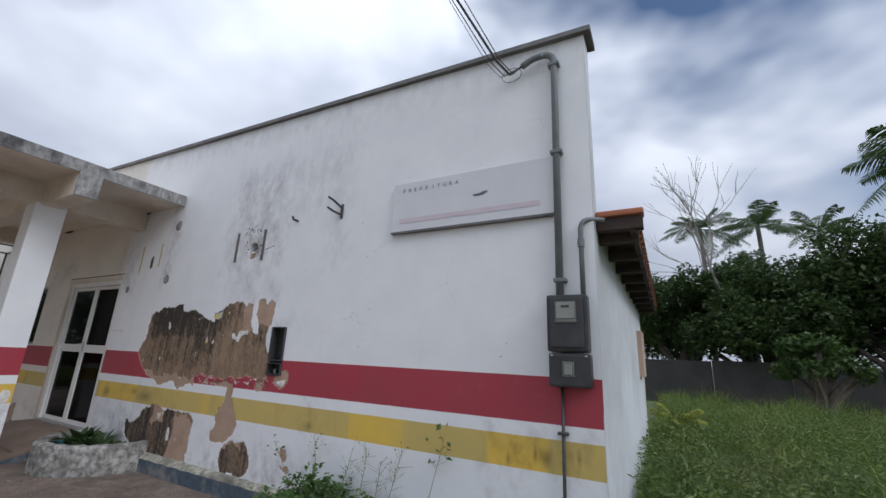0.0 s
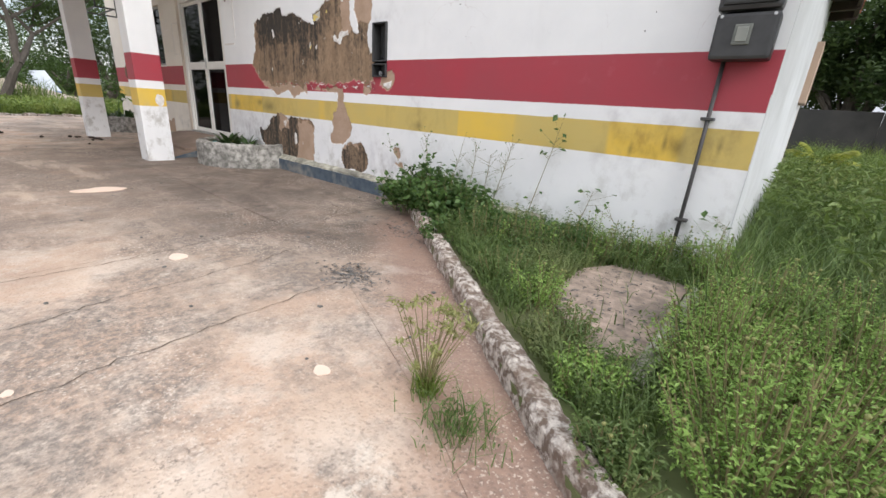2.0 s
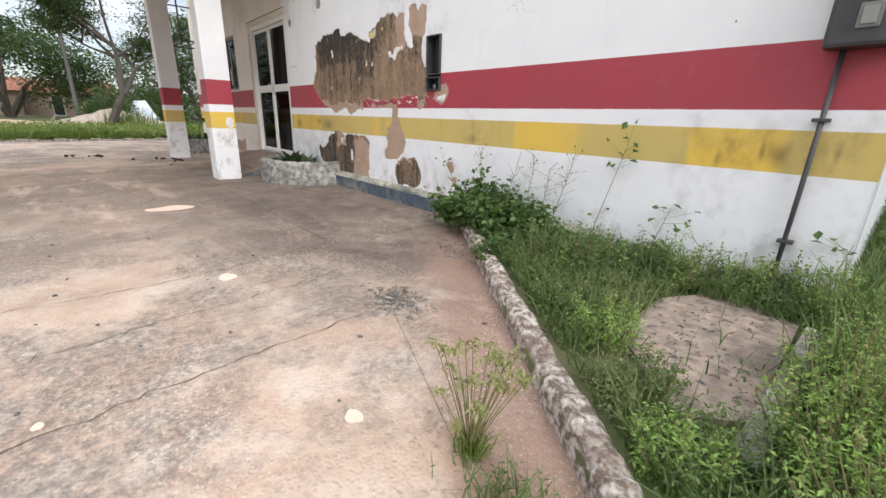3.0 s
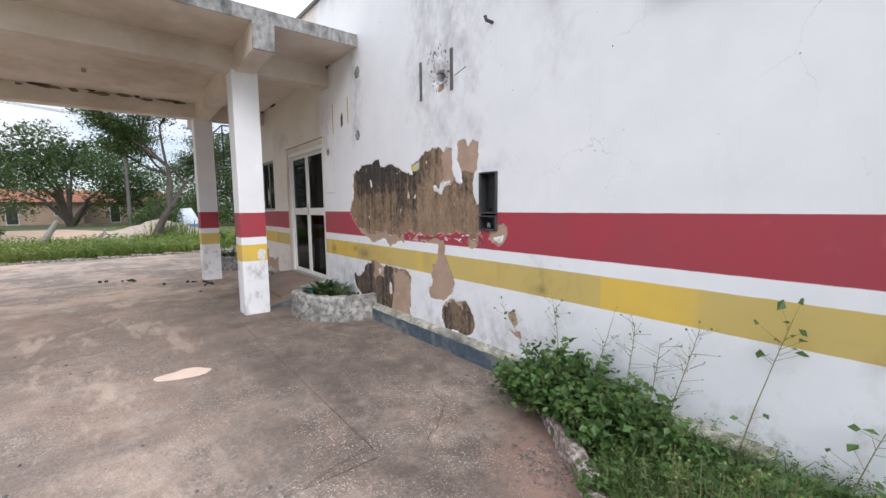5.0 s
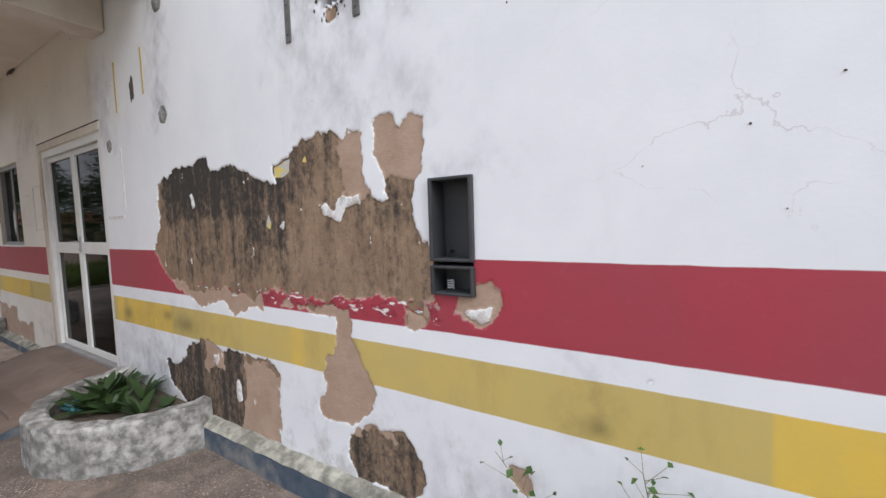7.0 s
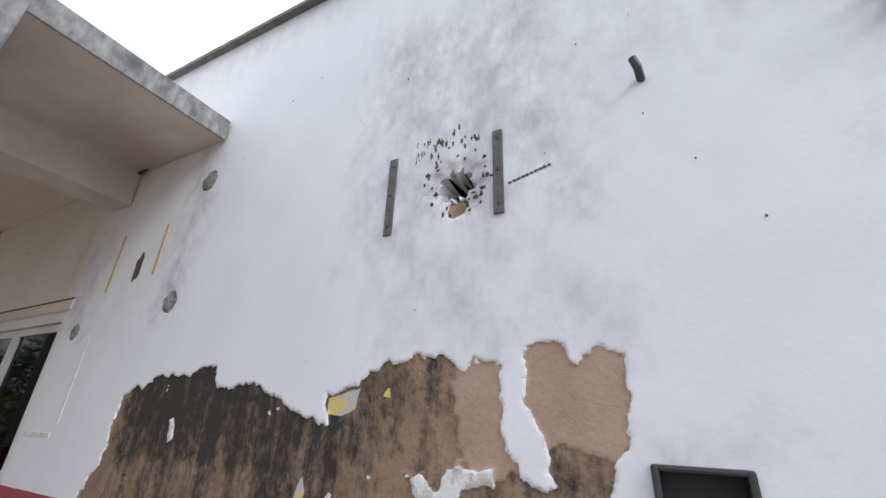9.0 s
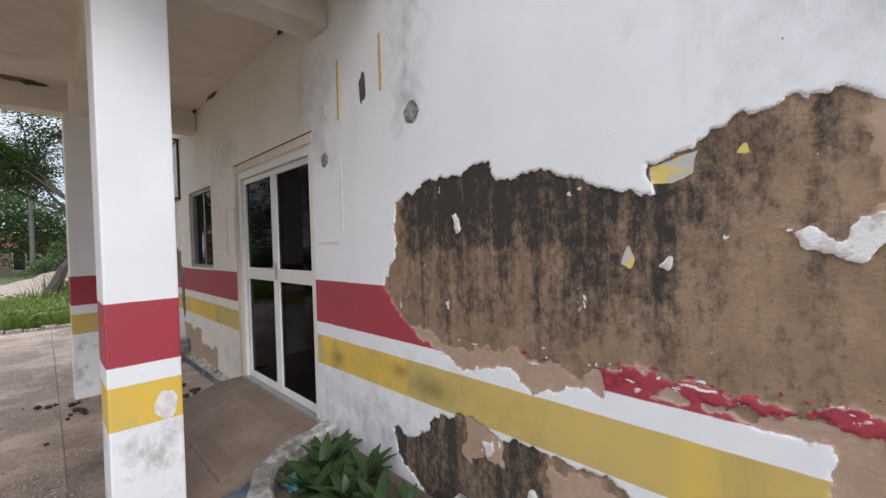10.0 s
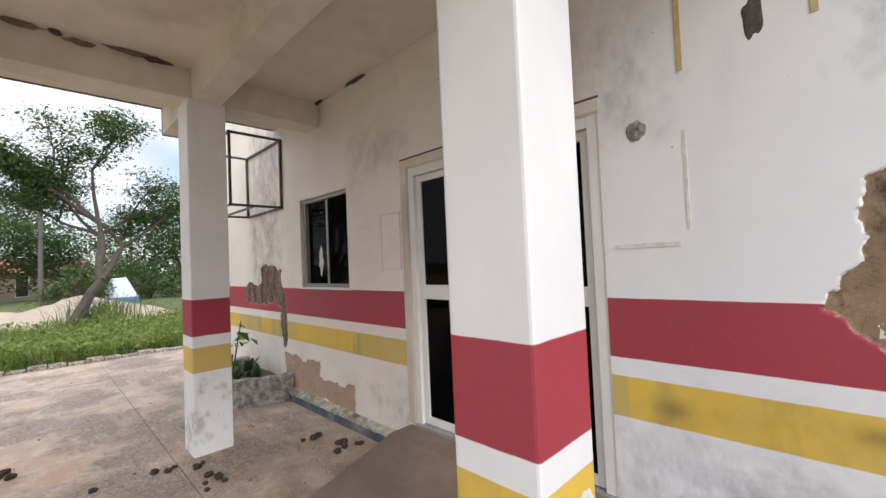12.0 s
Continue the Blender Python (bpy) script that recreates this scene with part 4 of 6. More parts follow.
win = thing("window_1", "grey aluminium sliding window with two dark panes", "window", kind="structure")
wx0, wx1, wz0, wz1 = WINDOW
part("window_frame", Shape().block((wx0 + 0.008, 0.03, wz0), (wx0 + 0.06, 0.11, wz1 - 0.008), 0.004).block((wx1 - 0.045, 0.03, wz0), (wx1 - 0.008, 0.11, wz1 - 0.008), 0.004)
     .block((wx0 + 0.06, 0.03, wz1 - 0.05), (wx1 - 0.045, 0.11, wz1 - 0.008), 0.004).block((wx0 + 0.06, 0.03, wz0), (wx1 - 0.045, 0.11, wz0 + 0.04), 0.004), M_GREYALU, win)
part("window_sill", Shape().block((wx0 - 0.02, -0.02, wz0 - 0.02), (wx1 + 0.02, 0.17, wz0 + 0.002), 0.004), M_ALU, win)
wm = (wx0 + wx1) / 2 + 0.02
part("mullion", Shape().block((wm - 0.018, 0.045, wz0 + 0.04), (wm + 0.018, 0.085, wz1 - 0.05), 0.003), M_GREYALU, win)
part("glass_pane", Shape().hexa((wx0 + 0.06, 0.075, wz0 + 0.04), (wm - 0.018, 0.081, wz1 - 0.05)), M_GLASS, win, "dark pane with a torn film")
part("glass_pane", Shape().hexa((wm + 0.018, 0.055, wz0 + 0.04), (wx1 - 0.045, 0.061, wz1 - 0.05)), M_GLASS, win)
part("torn_film", Shape().lump((wm - 0.2, 0.073, 1.66), (0.045, 0.0015, 0.13), 4, 0.9, 3), M_TORN, win, "torn white film")

# ---- ramp, skirting, planters ----
ramp = thing("door_ramp", "brown cement ramp with blue painted flank before the door", "ramp", kind="structure")
slope = Shape().add([(-1.72, -1.0, 0.004), (0.13, -1.0, 0.004), (0.13, -0.22, 0.232), (-1.72, -0.22, 0.232), (0.13, -0.003, 0.235), (-1.72, -0.003, 0.235),
                     (-1.72, -1.0, -0.03), (0.13, -1.0, -0.03), (0.13, -0.003, -0.03), (-1.72, -0.003, -0.03)],
                    [(0, 1, 2, 3), (3, 2, 4, 5), (1, 7, 8, 4, 2), (0, 3, 5, 9, 6), (0, 6, 7, 1)])
part("slope", slope, M_RAMP, ramp)
part("flank", Shape().add([(0.132, -1.0, -0.01), (0.132, -0.22, 0.19), (0.132, -0.003, 0.2), (0.132, -0.003, -0.01), (0.15, -1.02, -0.01), (0.15, -0.22, 0.185), (0.15, -0.003, 0.195), (0.15, -0.003, -0.01)],
                          [(4, 7, 6, 5), (0, 1, 2, 3), (0, 4, 5, 1), (1, 5, 6, 2)]), M_BLUE, ramp, "worn blue painted side")
part("broken_tread", Shape().block((-0.75, -0.72, 0.06), (0.02, -0.42, 0.125), 0.02), M_RAMP, ramp)

for name, x0, x1, zt in (("baseboard_right", 1.56, 5.6, 0.19), ("baseboard_left", -4.2, -1.73, 0.13)):
    sk = Shape()
    xs = np.linspace(x0, x1, 60)
    for i, x in enumerate(xs):
        w = 0.003 * math.sin(i * 1.9) + 0.003 * math.sin(i * 4.7)
        d = -0.075 + 0.002 * math.sin(i * 2.7)
        sk.v += [(x, d - 0.004, -0.01), (x, d, zt - 0.05 + w), (x, d + 0.015, zt - 0.03 + w), (x, 0.006, zt + w)]
    sk.f += [(4 * i, 4 * i + 4, 4 * i + 5, 4 * i + 1) for i in range(59)] + [(0, 1, 2, 3), (239, 238, 237, 236)]
    led = Shape()
    led.v = [(x, y, z + 0.002) for x, y, z in sk.v]
    led.f = [(4 * i + k, 4 * i + 4 + k, 4 * i + 5 + k, 4 * i + 1 + k) for i in range(59) for k in (1, 2)]
    base = solid(name, sk, M_BLUE, "low cement plinth with worn dark blue paint", "skirting", kind="structure")
    part("ledge", led, M_LEDGE, base, "stained pale cement ledge")


def planter(cx, rad, height, label):
    """A half round planter against the wall."""
    p = thing("planter", label, "planter", "planters by the door", at=(cx, 0, 0))
    sh = Shape()
    k = 28
    for i in range(k + 1):
        a = math.pi * i / k
        c, s = -math.cos(a), -math.sin(a)
        w = 1 + 0.012 * math.sin(i * 1.7)
        h = height + 0.008 * math.sin(i * 2.3)
        for r, z in ((rad * w, -0.01), (rad * w * 0.99, h - 0.02), (rad * w * 0.975, h), (rad - 0.11, h), (rad - 0.125, h - 0.02), (rad - 0.12, h - 0.2)):
            sh.v.append((c * r, min(s * r * 1.12, -0.004), z))
    sh.f += [(6 * i + j, 6 * i + j + 1, 6 * i + 7 + j, 6 * i + 6 + j) for i in range(k) for j in range(5)] + [(0, 5, 4, 3, 2, 1), tuple(6 * k + j for j in range(6))]
    part("rim", sh, M_PLANTER, p, smooth=False)
    soil = Shape()
    soil.v = [(-math.cos(math.pi * i / k) * (rad - 0.1), min(-math.sin(math.pi * i / k) * (rad - 0.1) * 1.1, -0.004), height - 0.10) for i in range(k + 1)]
    soil.f = [tuple(range(k + 1))]
    part("soil", soil, M_SOIL, p)
    return p


planter(0.86, 0.72, 0.31, "half round mossy concrete planter beside the ramp")
planter(-4.72, 0.80, 0.31, "half round mossy concrete planter past the window")


def rosette(x, y, z, n, length, seed, label, material=M_POTLEAF):
    """A tuft of long arching leaves."""
    r = np.random.default_rng(seed)
    t = thing("plant", label, "plant", "planter plants", at=(x, y, z))
    for i in range(n):
        a, l = r.uniform(0, 6.28), length * r.uniform(0.6, 1.15)
        el = r.uniform(0.5, 1.35)
        sh = Shape()
        for k in range(6):
            u = k / 5
            d = l * u * math.cos(el) * (1 + 0.3 * u)
            h = l * u * math.sin(el) - 0.28 * l * u * u
            w = 0.12 * l * math.sin(math.pi * (0.12 + 0.86 * u)) + 0.002
            c = Vector((math.cos(a) * d, math.sin(a) * d, h))
            s = Vector((-math.sin(a), math.cos(a), 0)) * w
            sh.v += [tuple(c + s), tuple(c - Vector((0, 0, 0.25 * w))), tuple(c - s)]
        sh.f = [(3 * k + j, 3 * k + 3 + j, 3 * k + 4 + j, 3 * k + 1 + j) for k in range(5) for j in range(2)]
        part("leaf", sh, material, t, smooth=True)
    return t


for i, (x, y, n, l) in enumerate(((0.75, -0.42, 15, 0.3), (0.95, -0.35, 16, 0.26), (1.15, -0.28, 14, 0.22), (0.6, -0.3, 14, 0.32), (1.25, -0.15, 9, 0.17), (0.85, -0.15, 12, 0.26), (0.5, -0.15, 10, 0.26))):
    rosette(x, y, 0.21, n, l, 20 + i, "dark green leafy plant growing in the planter")
for i, (x, y, n, l) in enumerate(((-4.5, -0.5, 12, 0.3), (-4.8, -0.6, 12, 0.32), (-5.1, -0.4, 10, 0.3), (-4.3, -0.3, 10, 0.28), (-4.75, -0.25, 12, 0.34))):
    rosette(x, y, 0.21, n, l, 40 + i, "dark green bushy plant growing in the planter")
tall = thing("plant", "tall broad leaved plant in the far planter", "plant", "planter plants", at=(-4.75, -0.45, 0.21))
part("stem", Shape().tube([(0, 0, 0), (0.03, 0.05, 0.35), (0.02, 0.12, 0.72)], [0.012, 0.01, 0.006]), M_BUSH, tall)
part("stem", Shape().tube([(-0.2, -0.1, 0), (-0.22, -0.14, 0.3), (-0.2, -0.15, 0.6)], [0.012, 0.01, 0.006]), M_BUSH, tall)
rr = np.random.default_rng(9)
for k in range(22):
    b = (0.02, 0.1, 0.35 + 0.38 * rr.random()) if k % 2 else (-0.2, -0.14, 0.25 + 0.35 * rr.random())
    part("leaf", Shape().leaves([tuple(np.array(b) + rr.normal(size=3) * 0.07)], 0.17, rr, 0.4, 0.5), M_WEED if k % 3 else M_BUSH, tall)
solid("plastic_bag", Shape().lump((0.62, -0.5, 0.24), (0.07, 0.05, 0.035), 3, 0.9, 3), M_TEAL, "crumpled teal plastic bag lying in the planter", "bag")

# ---- fittings on the front ----
box = thing("meter_box", "black plastic electricity meter box with clear window", "meter box")
part("body", Shape().block((6.455, -0.14, 1.52), (6.735, -0.012, 1.915), 0.018), M_BLACK, box)
part("lid", Shape().block((6.475, -0.155, 1.545), (6.715, -0.139, 1.895), 0.012), M_GREYBOX, box)
part("meter_window", Shape().block((6.52, -0.163, 1.715), (6.665, -0.154, 1.865), 0.006), M_LENS, box, "cloudy clear window")
part("dial_plate", Shape().block((6.53, -0.168, 1.745), (6.655, -0.162, 1.855), 0.003), M_DIAL, box, "yellowed dial card")
part("register", Shape().block((6.565, -0.171, 1.82), (6.62, -0.167, 1.836), 0.002), M_BLACK, box)
part("breaker_box", Shape().block((6.46, -0.13, 1.285), (6.74, -0.012, 1.51), 0.018), M_BLACK, box)
part("breaker_window", Shape().block((6.555, -0.139, 1.355), (6.635, -0.129, 1.455), 0.006), M_LENS, box)
part("breaker", Shape().block((6.57, -0.146, 1.37), (6.62, -0.138, 1.44), 0.003), M_DIAL, box)
for bx in (6.485, 6.715):
    part("screw", Shape().tube([(bx, -0.129, 1.495), (bx, -0.136, 1.495)], 0.008, 8), M_CHROME, box)
niche = thing("empty_meter_box", "empty open dark grey meter box sunk in the wall", "meter box")
nx0, nx1, nz0, nz1 = NICHE
mz = 1.325
for z0, z1, nm in ((mz + 0.008, nz1, "upper_tray"), (nz0, mz - 0.008, "lower_tray")):
    tr = Shape().hexa((nx0 + 0.002, 0.085, z0), (nx1 - 0.002, 0.095, z1))
    for lo, hi in (((nx0 - 0.006, -0.018, z0), (nx0 + 0.012, 0.086, z1)), ((nx1 - 0.012, -0.018, z0), (nx1 + 0.006, 0.086, z1)), ((nx0 + 0.01, -0.018, z0), (nx1 - 0.01, 0.086, z0 + 0.014)), ((nx0 + 0.01, -0.018, z1 - 0.014), (nx1 - 0.01, 0.086, z1))):
        tr.block(lo, hi, 0.0065)
    t = part(nm, tr, M_GREYBOX, niche)
    for kx in (0.25, 0.75):
        part("screw_post", Shape().tube([(nx0 + kx * (nx1 - nx0), 0.084, z0 + 0.04), (nx0 + kx * (nx1 - nx0), 0.05, z0 + 0.04)], 0.008, 8), M_BLACK, t)


coil = [(nx0 + 0.06 + 0.014 * math.cos(a), 0.045 + 0.014 * math.sin(a), nz0 + 0.02 + 0.0016 * a) for a in np.linspace(0, 25, 60)]
solid("wire_coil", Shape().tube(coil, 0.003, 5), M_TORN, "small coil of white wire in the meter box", "wire")


def bend(points, steps=8):
    """A rounded path through corner points."""
    pts = [Vector(p) for p in points]
    out = [pts[0]]
    for a, b, c in zip(pts, pts[1:], pts[2:]):
        d0, d1 = b + (a - b).normalized() * 0.09, b + (c - b).normalized() * 0.09
        out += [d0.lerp(b, k / steps).lerp(b.lerp(d1, k / steps), k / steps) for k in range(steps + 1)]
    return out + [pts[-1]]


duct = thing("conduit", "thick grey electric conduit climbing to a bent weatherhead", "conduit")
part("pipe", Shape().tube(bend([(6.535, -0.045, 1.91), (6.545, -0.045, 4.03), (6.37, -0.06, 4.04), (6.27, -0.07, 3.97)]), 0.028, 12), M_PVC, duct, smooth=True)
for z in (2.02, 3.07, 3.9):
    part("clamp", Shape().block((6.495, -0.078, z), (6.59, -0.006, z + 0.03), 0.006), M_PVC, duct)
duct2 = thing("conduit", "short grey conduit bending under the eave", "conduit")
part("pipe", Shape().tube(bend([(6.70, -0.04, 1.91), (6.70, -0.04, 2.50), (6.86, 0.05, 2.50)]), 0.018, 10), M_PVC, duct2, smooth=True)
part("coupling", Shape().tube([(6.70, -0.04, 2.28), (6.70, -0.04, 2.34)], 0.025, 12), M_PVC, duct2)
down = thing("ground_conduit", "thin dark conduit running from meter box to ground", "conduit")
part("pipe", Shape().tube([(6.53, -0.035, 1.29), (6.525, -0.035, 0.6), (6.515, -0.035, 0.0)], 0.012, 8), M_STEEL, down, smooth=True)
for z in (0.97, 0.36):
    part("clip", Shape().block((6.49, -0.052, z), (6.56, -0.004, z + 0.018), 0.004), M_STEEL, down)
wires = thing("service_cable", "black overhead service cables sagging to the weatherhead", "cable")
for k, (dx, dz, rad) in enumerate(((0, 0, 0.012), (-0.05, 0.02, 0.005), (0.03, 0.06, 0.005), (-0.09, 0.05, 0.003))):
    part("wire", Shape().tube([(6.27 + dx * 0.2, -0.075, 3.97), (6.17 + dx, -0.10, 3.90), (6.06 + dx, -0.14, 4.05), (5.8 + dx, -0.5, 4.55 + dz), (5.2 + dx, -1.6, 5.7 + dz), (3.9, -4, 7.9), (1.0, -9, 10.0)], rad, 6), M_STEEL, wires, smooth=True)
loop = [(6.17 + 0.09 * math.cos(a), -0.05, 3.93 + 0.07 * math.sin(a)) for a in np.linspace(0, 6.28, 20)]
part("wire", Shape().tube(loop, 0.003, 5), M_STEEL, wires)

board = thing("sign_board", "faded pale grey sign board with worn lettering", "sign")
part("sheet", Shape().block((4.965, -0.04, 2.575), (6.515, -0.012, 3.065), 0.004), M_SIGN, board)
part("lower_edge", Shape().block((4.96, -0.046, 2.555), (6.518, -0.01, 2.577), 0.003), M_CAP, board)
part("printed_strip", Shape().hexa((5.05, -0.043, 2.655), (6.40, -0.0405, 2.70)), M_SIGNPINK, board, "faded pink printed line")
for k, ch in enumerate("PREFEITURA"):
    cu = bpy.data.curves.new("letter", "FONT")
    cu.body, cu.size, cu.extrude = ch, 0.052, 0.001
    src = new("letter_source", cu)
    tme = bpy.data.meshes.new_from_object(src.evaluated_get(bpy.context.evaluated_depsgraph_get()))
    bpy.data.objects.remove(src)
    tme.materials.clear()
    tme.materials.append(M_INK)
    let = new("letter", tme)
    let.parent = board
    let.matrix_basis = pose(5.07 + 0.0625 * k + (0.012 if ch == "I" else 0), -0.0425, 2.965, 90, 0, 0)
part("emblem", Shape().lump((5.86, -0.042, 2.83), (0.06, 0.002, 0.012), 1, 0.5, 2).lump((5.92, -0.042, 2.845), (0.03, 0.002, 0.012), 2, 0.5, 2), M_INK, board, "worn dark emblem")

for x, a, b in ((2.61, 2.46, 2.835), (3.095, 2.46, 2.83)):
    st = thing("wall_strap", "grey weathered bracket strap fixed on the wall", "bracket", "old bracket straps")
    part("bar", Shape().block((x - 0.02, -0.008, a), (x + 0.02, 0.01, b), 0.003), M_OLDWOOD, st)
    for z in (a + 0.04, b - 0.04, (a + b) / 2):
        part("bolt_hole", Shape().tube([(x, -0.011, z), (x, -0.006, z)], 0.006, 8), M_BLACK, st)
for x, a, b in ((0.91, 2.52, 2.86), (0.42, 2.46, 2.86)):
    solid("wall_strap", Shape().block((x - 0.014, -0.007, a), (x + 0.014, 0.008, b), 0.003), M_YELPLUG, "thin yellow stained strip on the wall", "strip", "yellow strips")
br = thing("wall_bracket", "rusty bent iron bracket sticking out of the wall", "bracket")
part("arm", Shape().tube([(4.27, 0.01, 2.93), (4.24, -0.1, 2.99), (4.19, -0.14, 3.03)], 0.012, 6), M_STEEL, br)
part("arm", Shape().tube([(4.27, 0.01, 2.86), (4.23, -0.09, 2.88), (4.18, -0.13, 2.92)], 0.012, 6), M_STEEL, br)
part("plate", Shape().block((4.255, -0.012, 2.82), (4.285, 0.01, 2.98), 0.003), M_STEEL, br)
solid("iron_peg", Shape().tube([(3.62, 0.02, 2.87), (3.61, -0.06, 2.875), (3.60, -0.065, 2.91)], 0.014, 8), M_STEEL, "short rusty iron peg in the wall", "peg")
for x, z, r in ((1.18, 2.32, 0.065), (1.21, 3.095, 0.07), (0.2, 2.22, 0.05)):
    solid("mortar_plug", Shape().lump((x, 0.0, z), (r, 0.010, r * 1.05), x, 0.2, 4), M_RUBBLE, "round rough mortar plug in the wall", "plug", "mortar plugs")
solid("wall_slot", Shape().lump((0.71, 0.0, 2.59), (0.045, 0.006, 0.1), 1, 0.35, 4), M_HOLE, "narrow broken slot in the plaster", "hole")
chips = thing("plaster_chips", "scattered dark chips round the broken pipe hole", "damage", kind="stuff")
rc = np.random.default_rng(5)
sh = Shape()
for k in range(34):
    a, r = rc.uniform(0, 6.28), rc.uniform(0.09, 0.16)
    sh.lump((2.93 + r * math.cos(a), 0.0, 2.64 + r * math.sin(a)), (0.004 + 0.010 * rc.random() ** 2, 0.002, 0.004 + 0.008 * rc.random()), k, 0.9, 2)
for k in range(40):
    sh.lump((2.72 + 0.3 * rc.random(), 0.001, 2.83 + 0.03 * rc.normal()), (0.004 + 0.003 * rc.random(), 0.002, 0.008 + 0.016 * rc.random()), k, 0.9, 2)
for k in range(10):
    sh.lump((3.14 + 0.016 * k, 0.0, 2.58 + 0.004 * k), (0.009, 0.002, 0.006), k, 0.6, 1)
part("chips", sh, M_HOLE, chips)
# torn remains of red paint under the bare patch
torn = thing("paint_remnants", "torn curls of red and white paint", "damage", kind="stuff")
shr, shw = Shape(), Shape()
for k in range(60):
    x = 1.35 + 2.05 * rc.random()
    (shr if k % 3 else shw).lump((x, 0.004, 1.115 + 0.018 * rc.normal()), (0.004 + 0.018 * rc.random() ** 2, 0.003, 0.002 + 0.004 * rc.random()), k, 1.2, 2)
part("red_flakes", shr, plain("torn_red_paint", (0.36, 0.03, 0.05), (0.28, 0.03, 0.045), 20, 0.6), torn)
part("white_flakes", shw, M_TORN, torn)

cage = thing("air_conditioner_cage", "dark steel frame for an air conditioner on the wall", "cage")
cx0, cx1, cy, cz0, cz1 = -5.25, -4.1, -0.62, 2.36, 3.22
for x in (cx0, cx1):
    for y in (-0.02, cy):
        part("post", Shape().block((x - 0.014, y - 0.014, cz0), (x + 0.014, y + 0.014, cz1), 0.003), M_STEEL, cage)
    for z in (cz0, cz1):
        part("rail", Shape().block((x - 0.014, cy - 0.02, z - 0.014), (x + 0.014, 0.0, z + 0.014), 0.003), M_STEEL, cage)
for y in (-0.02, cy, -0.34):
    for z in ((cz0, cz1) if y != -0.34 else (cz0,)):
        part("rail", Shape().block((cx0, y - 0.012, z - 0.012), (cx1, y + 0.012, z + 0.012), 0.003), M_STEEL, cage)
# loose piece of brickwork against the side wall, built as an upright block
solid("brick_piece", Shape().block((6.78, 4.1, 1.28), (6.86, 4.7, 1.98), 0.01), M_HOUSE, "small rough brick piece at the side wall", "pier")

nails = Shape()
rn = np.random.default_rng(77)
for k in range(60):
    x, z = rn.uniform(-1.5, 6.2), rn.uniform(1.4, 3.6)
    if DOOR[0] - 0.1 < x < DOOR[1] + 0.1 and z < 2.5:
        continue
    q = rn.uniform(0.0018, 0.0045)
    nails.lump((x, 0.0, z), (q, 0.004, q * rn.uniform(0.6, 1.8)), k, 0.5, 1)
tagged(solid("nail_holes", nails, M_HOLE, "small dark nail holes across the plaster", "holes"), kind="stuff")
for x, z, w, h in ((0.42, 1.93, 0.008, 0.24), (0.22, 1.62, 0.16, 0.012), (-2.05, 1.78, 0.006, 0.26), (-2.3, 1.6, 0.12, 0.006), (-1.9, 2.03, 0.15, 0.006), (-1.78, 1.78, 0.005, 0.25), (-1.9, 1.54, 0.12, 0.006), (-2.36, 1.95, 0.12, 0.005)):
    solid("old_mark", Shape().block((x - w, -0.004, z - h), (x + w, 0.004, z + h), 0.001), M_MARK, "faint grey outline of a removed wall fixture", "mark", "old marks")

# ---- ground ----
solid("ground", Shape().hexa((-2500, -2500, -1.0), (2500, 2500, -0.03)), M_LAWN, "grassy ground reaching the horizon", "ground", kind="structure")


def kerb_y(x):
    return -0.12 - (x - 4.1) * 0.745


CURVE = [(4.05, -1.41), (4.45, -1.45), (4.81, -1.53), (5.25, -1.67), (5.7, -1.86), (6.31, -2.12), (7.2, -2.62), (9.5, -4.35)]
pave = thing("pavement", "worn pinkish concrete yard with dark lichen", "pavement", kind="structure")
part("bed", Shape().hexa((-9.2, -9.2, -0.4), (4.2, 0.0, -0.006)).prism([(4.0, 0), (4.1, -0.12), (9.5, kerb_y(9.5)), (9.5, -9.2), (4.0, -9.2)], -0.4, -0.006), M_RAMP, pave)
XC = [-9.1, -5.2, -1.2, 2.0, 4.1]
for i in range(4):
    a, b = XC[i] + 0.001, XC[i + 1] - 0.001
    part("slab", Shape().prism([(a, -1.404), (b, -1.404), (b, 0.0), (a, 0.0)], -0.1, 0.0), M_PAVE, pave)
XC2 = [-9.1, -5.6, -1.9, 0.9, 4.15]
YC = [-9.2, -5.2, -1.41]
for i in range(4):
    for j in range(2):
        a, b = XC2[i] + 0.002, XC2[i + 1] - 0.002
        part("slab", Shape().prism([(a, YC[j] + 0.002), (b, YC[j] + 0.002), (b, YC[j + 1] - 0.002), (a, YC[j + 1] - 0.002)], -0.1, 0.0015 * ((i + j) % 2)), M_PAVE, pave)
apron = Shape()
for (xa, ya), (xb, yb) in zip(CURVE, CURVE[1:]):
    apron.prism([(xa, ya + 0.003), (xb, yb + 0.003), (xb, kerb_y(max(xb, 4.1)) + 0.02), (xa, kerb_y(max(xa, 4.1)) + 0.02)], -0.1, -0.002)
apron.prism([(4.05, -0.2), (4.2, -0.2), (4.2, 0.0), (4.05, 0.0)], -0.1, -0.003)
part("slab", apron, M_PAVE, pave)
part("slab", Shape().prism([(4.158, -9.2), (9.5, -9.2)] + [(max(x, 4.158), y - 0.001) for x, y in CURVE[::-1]], -0.1, 0.002), M_PAVE, pave)


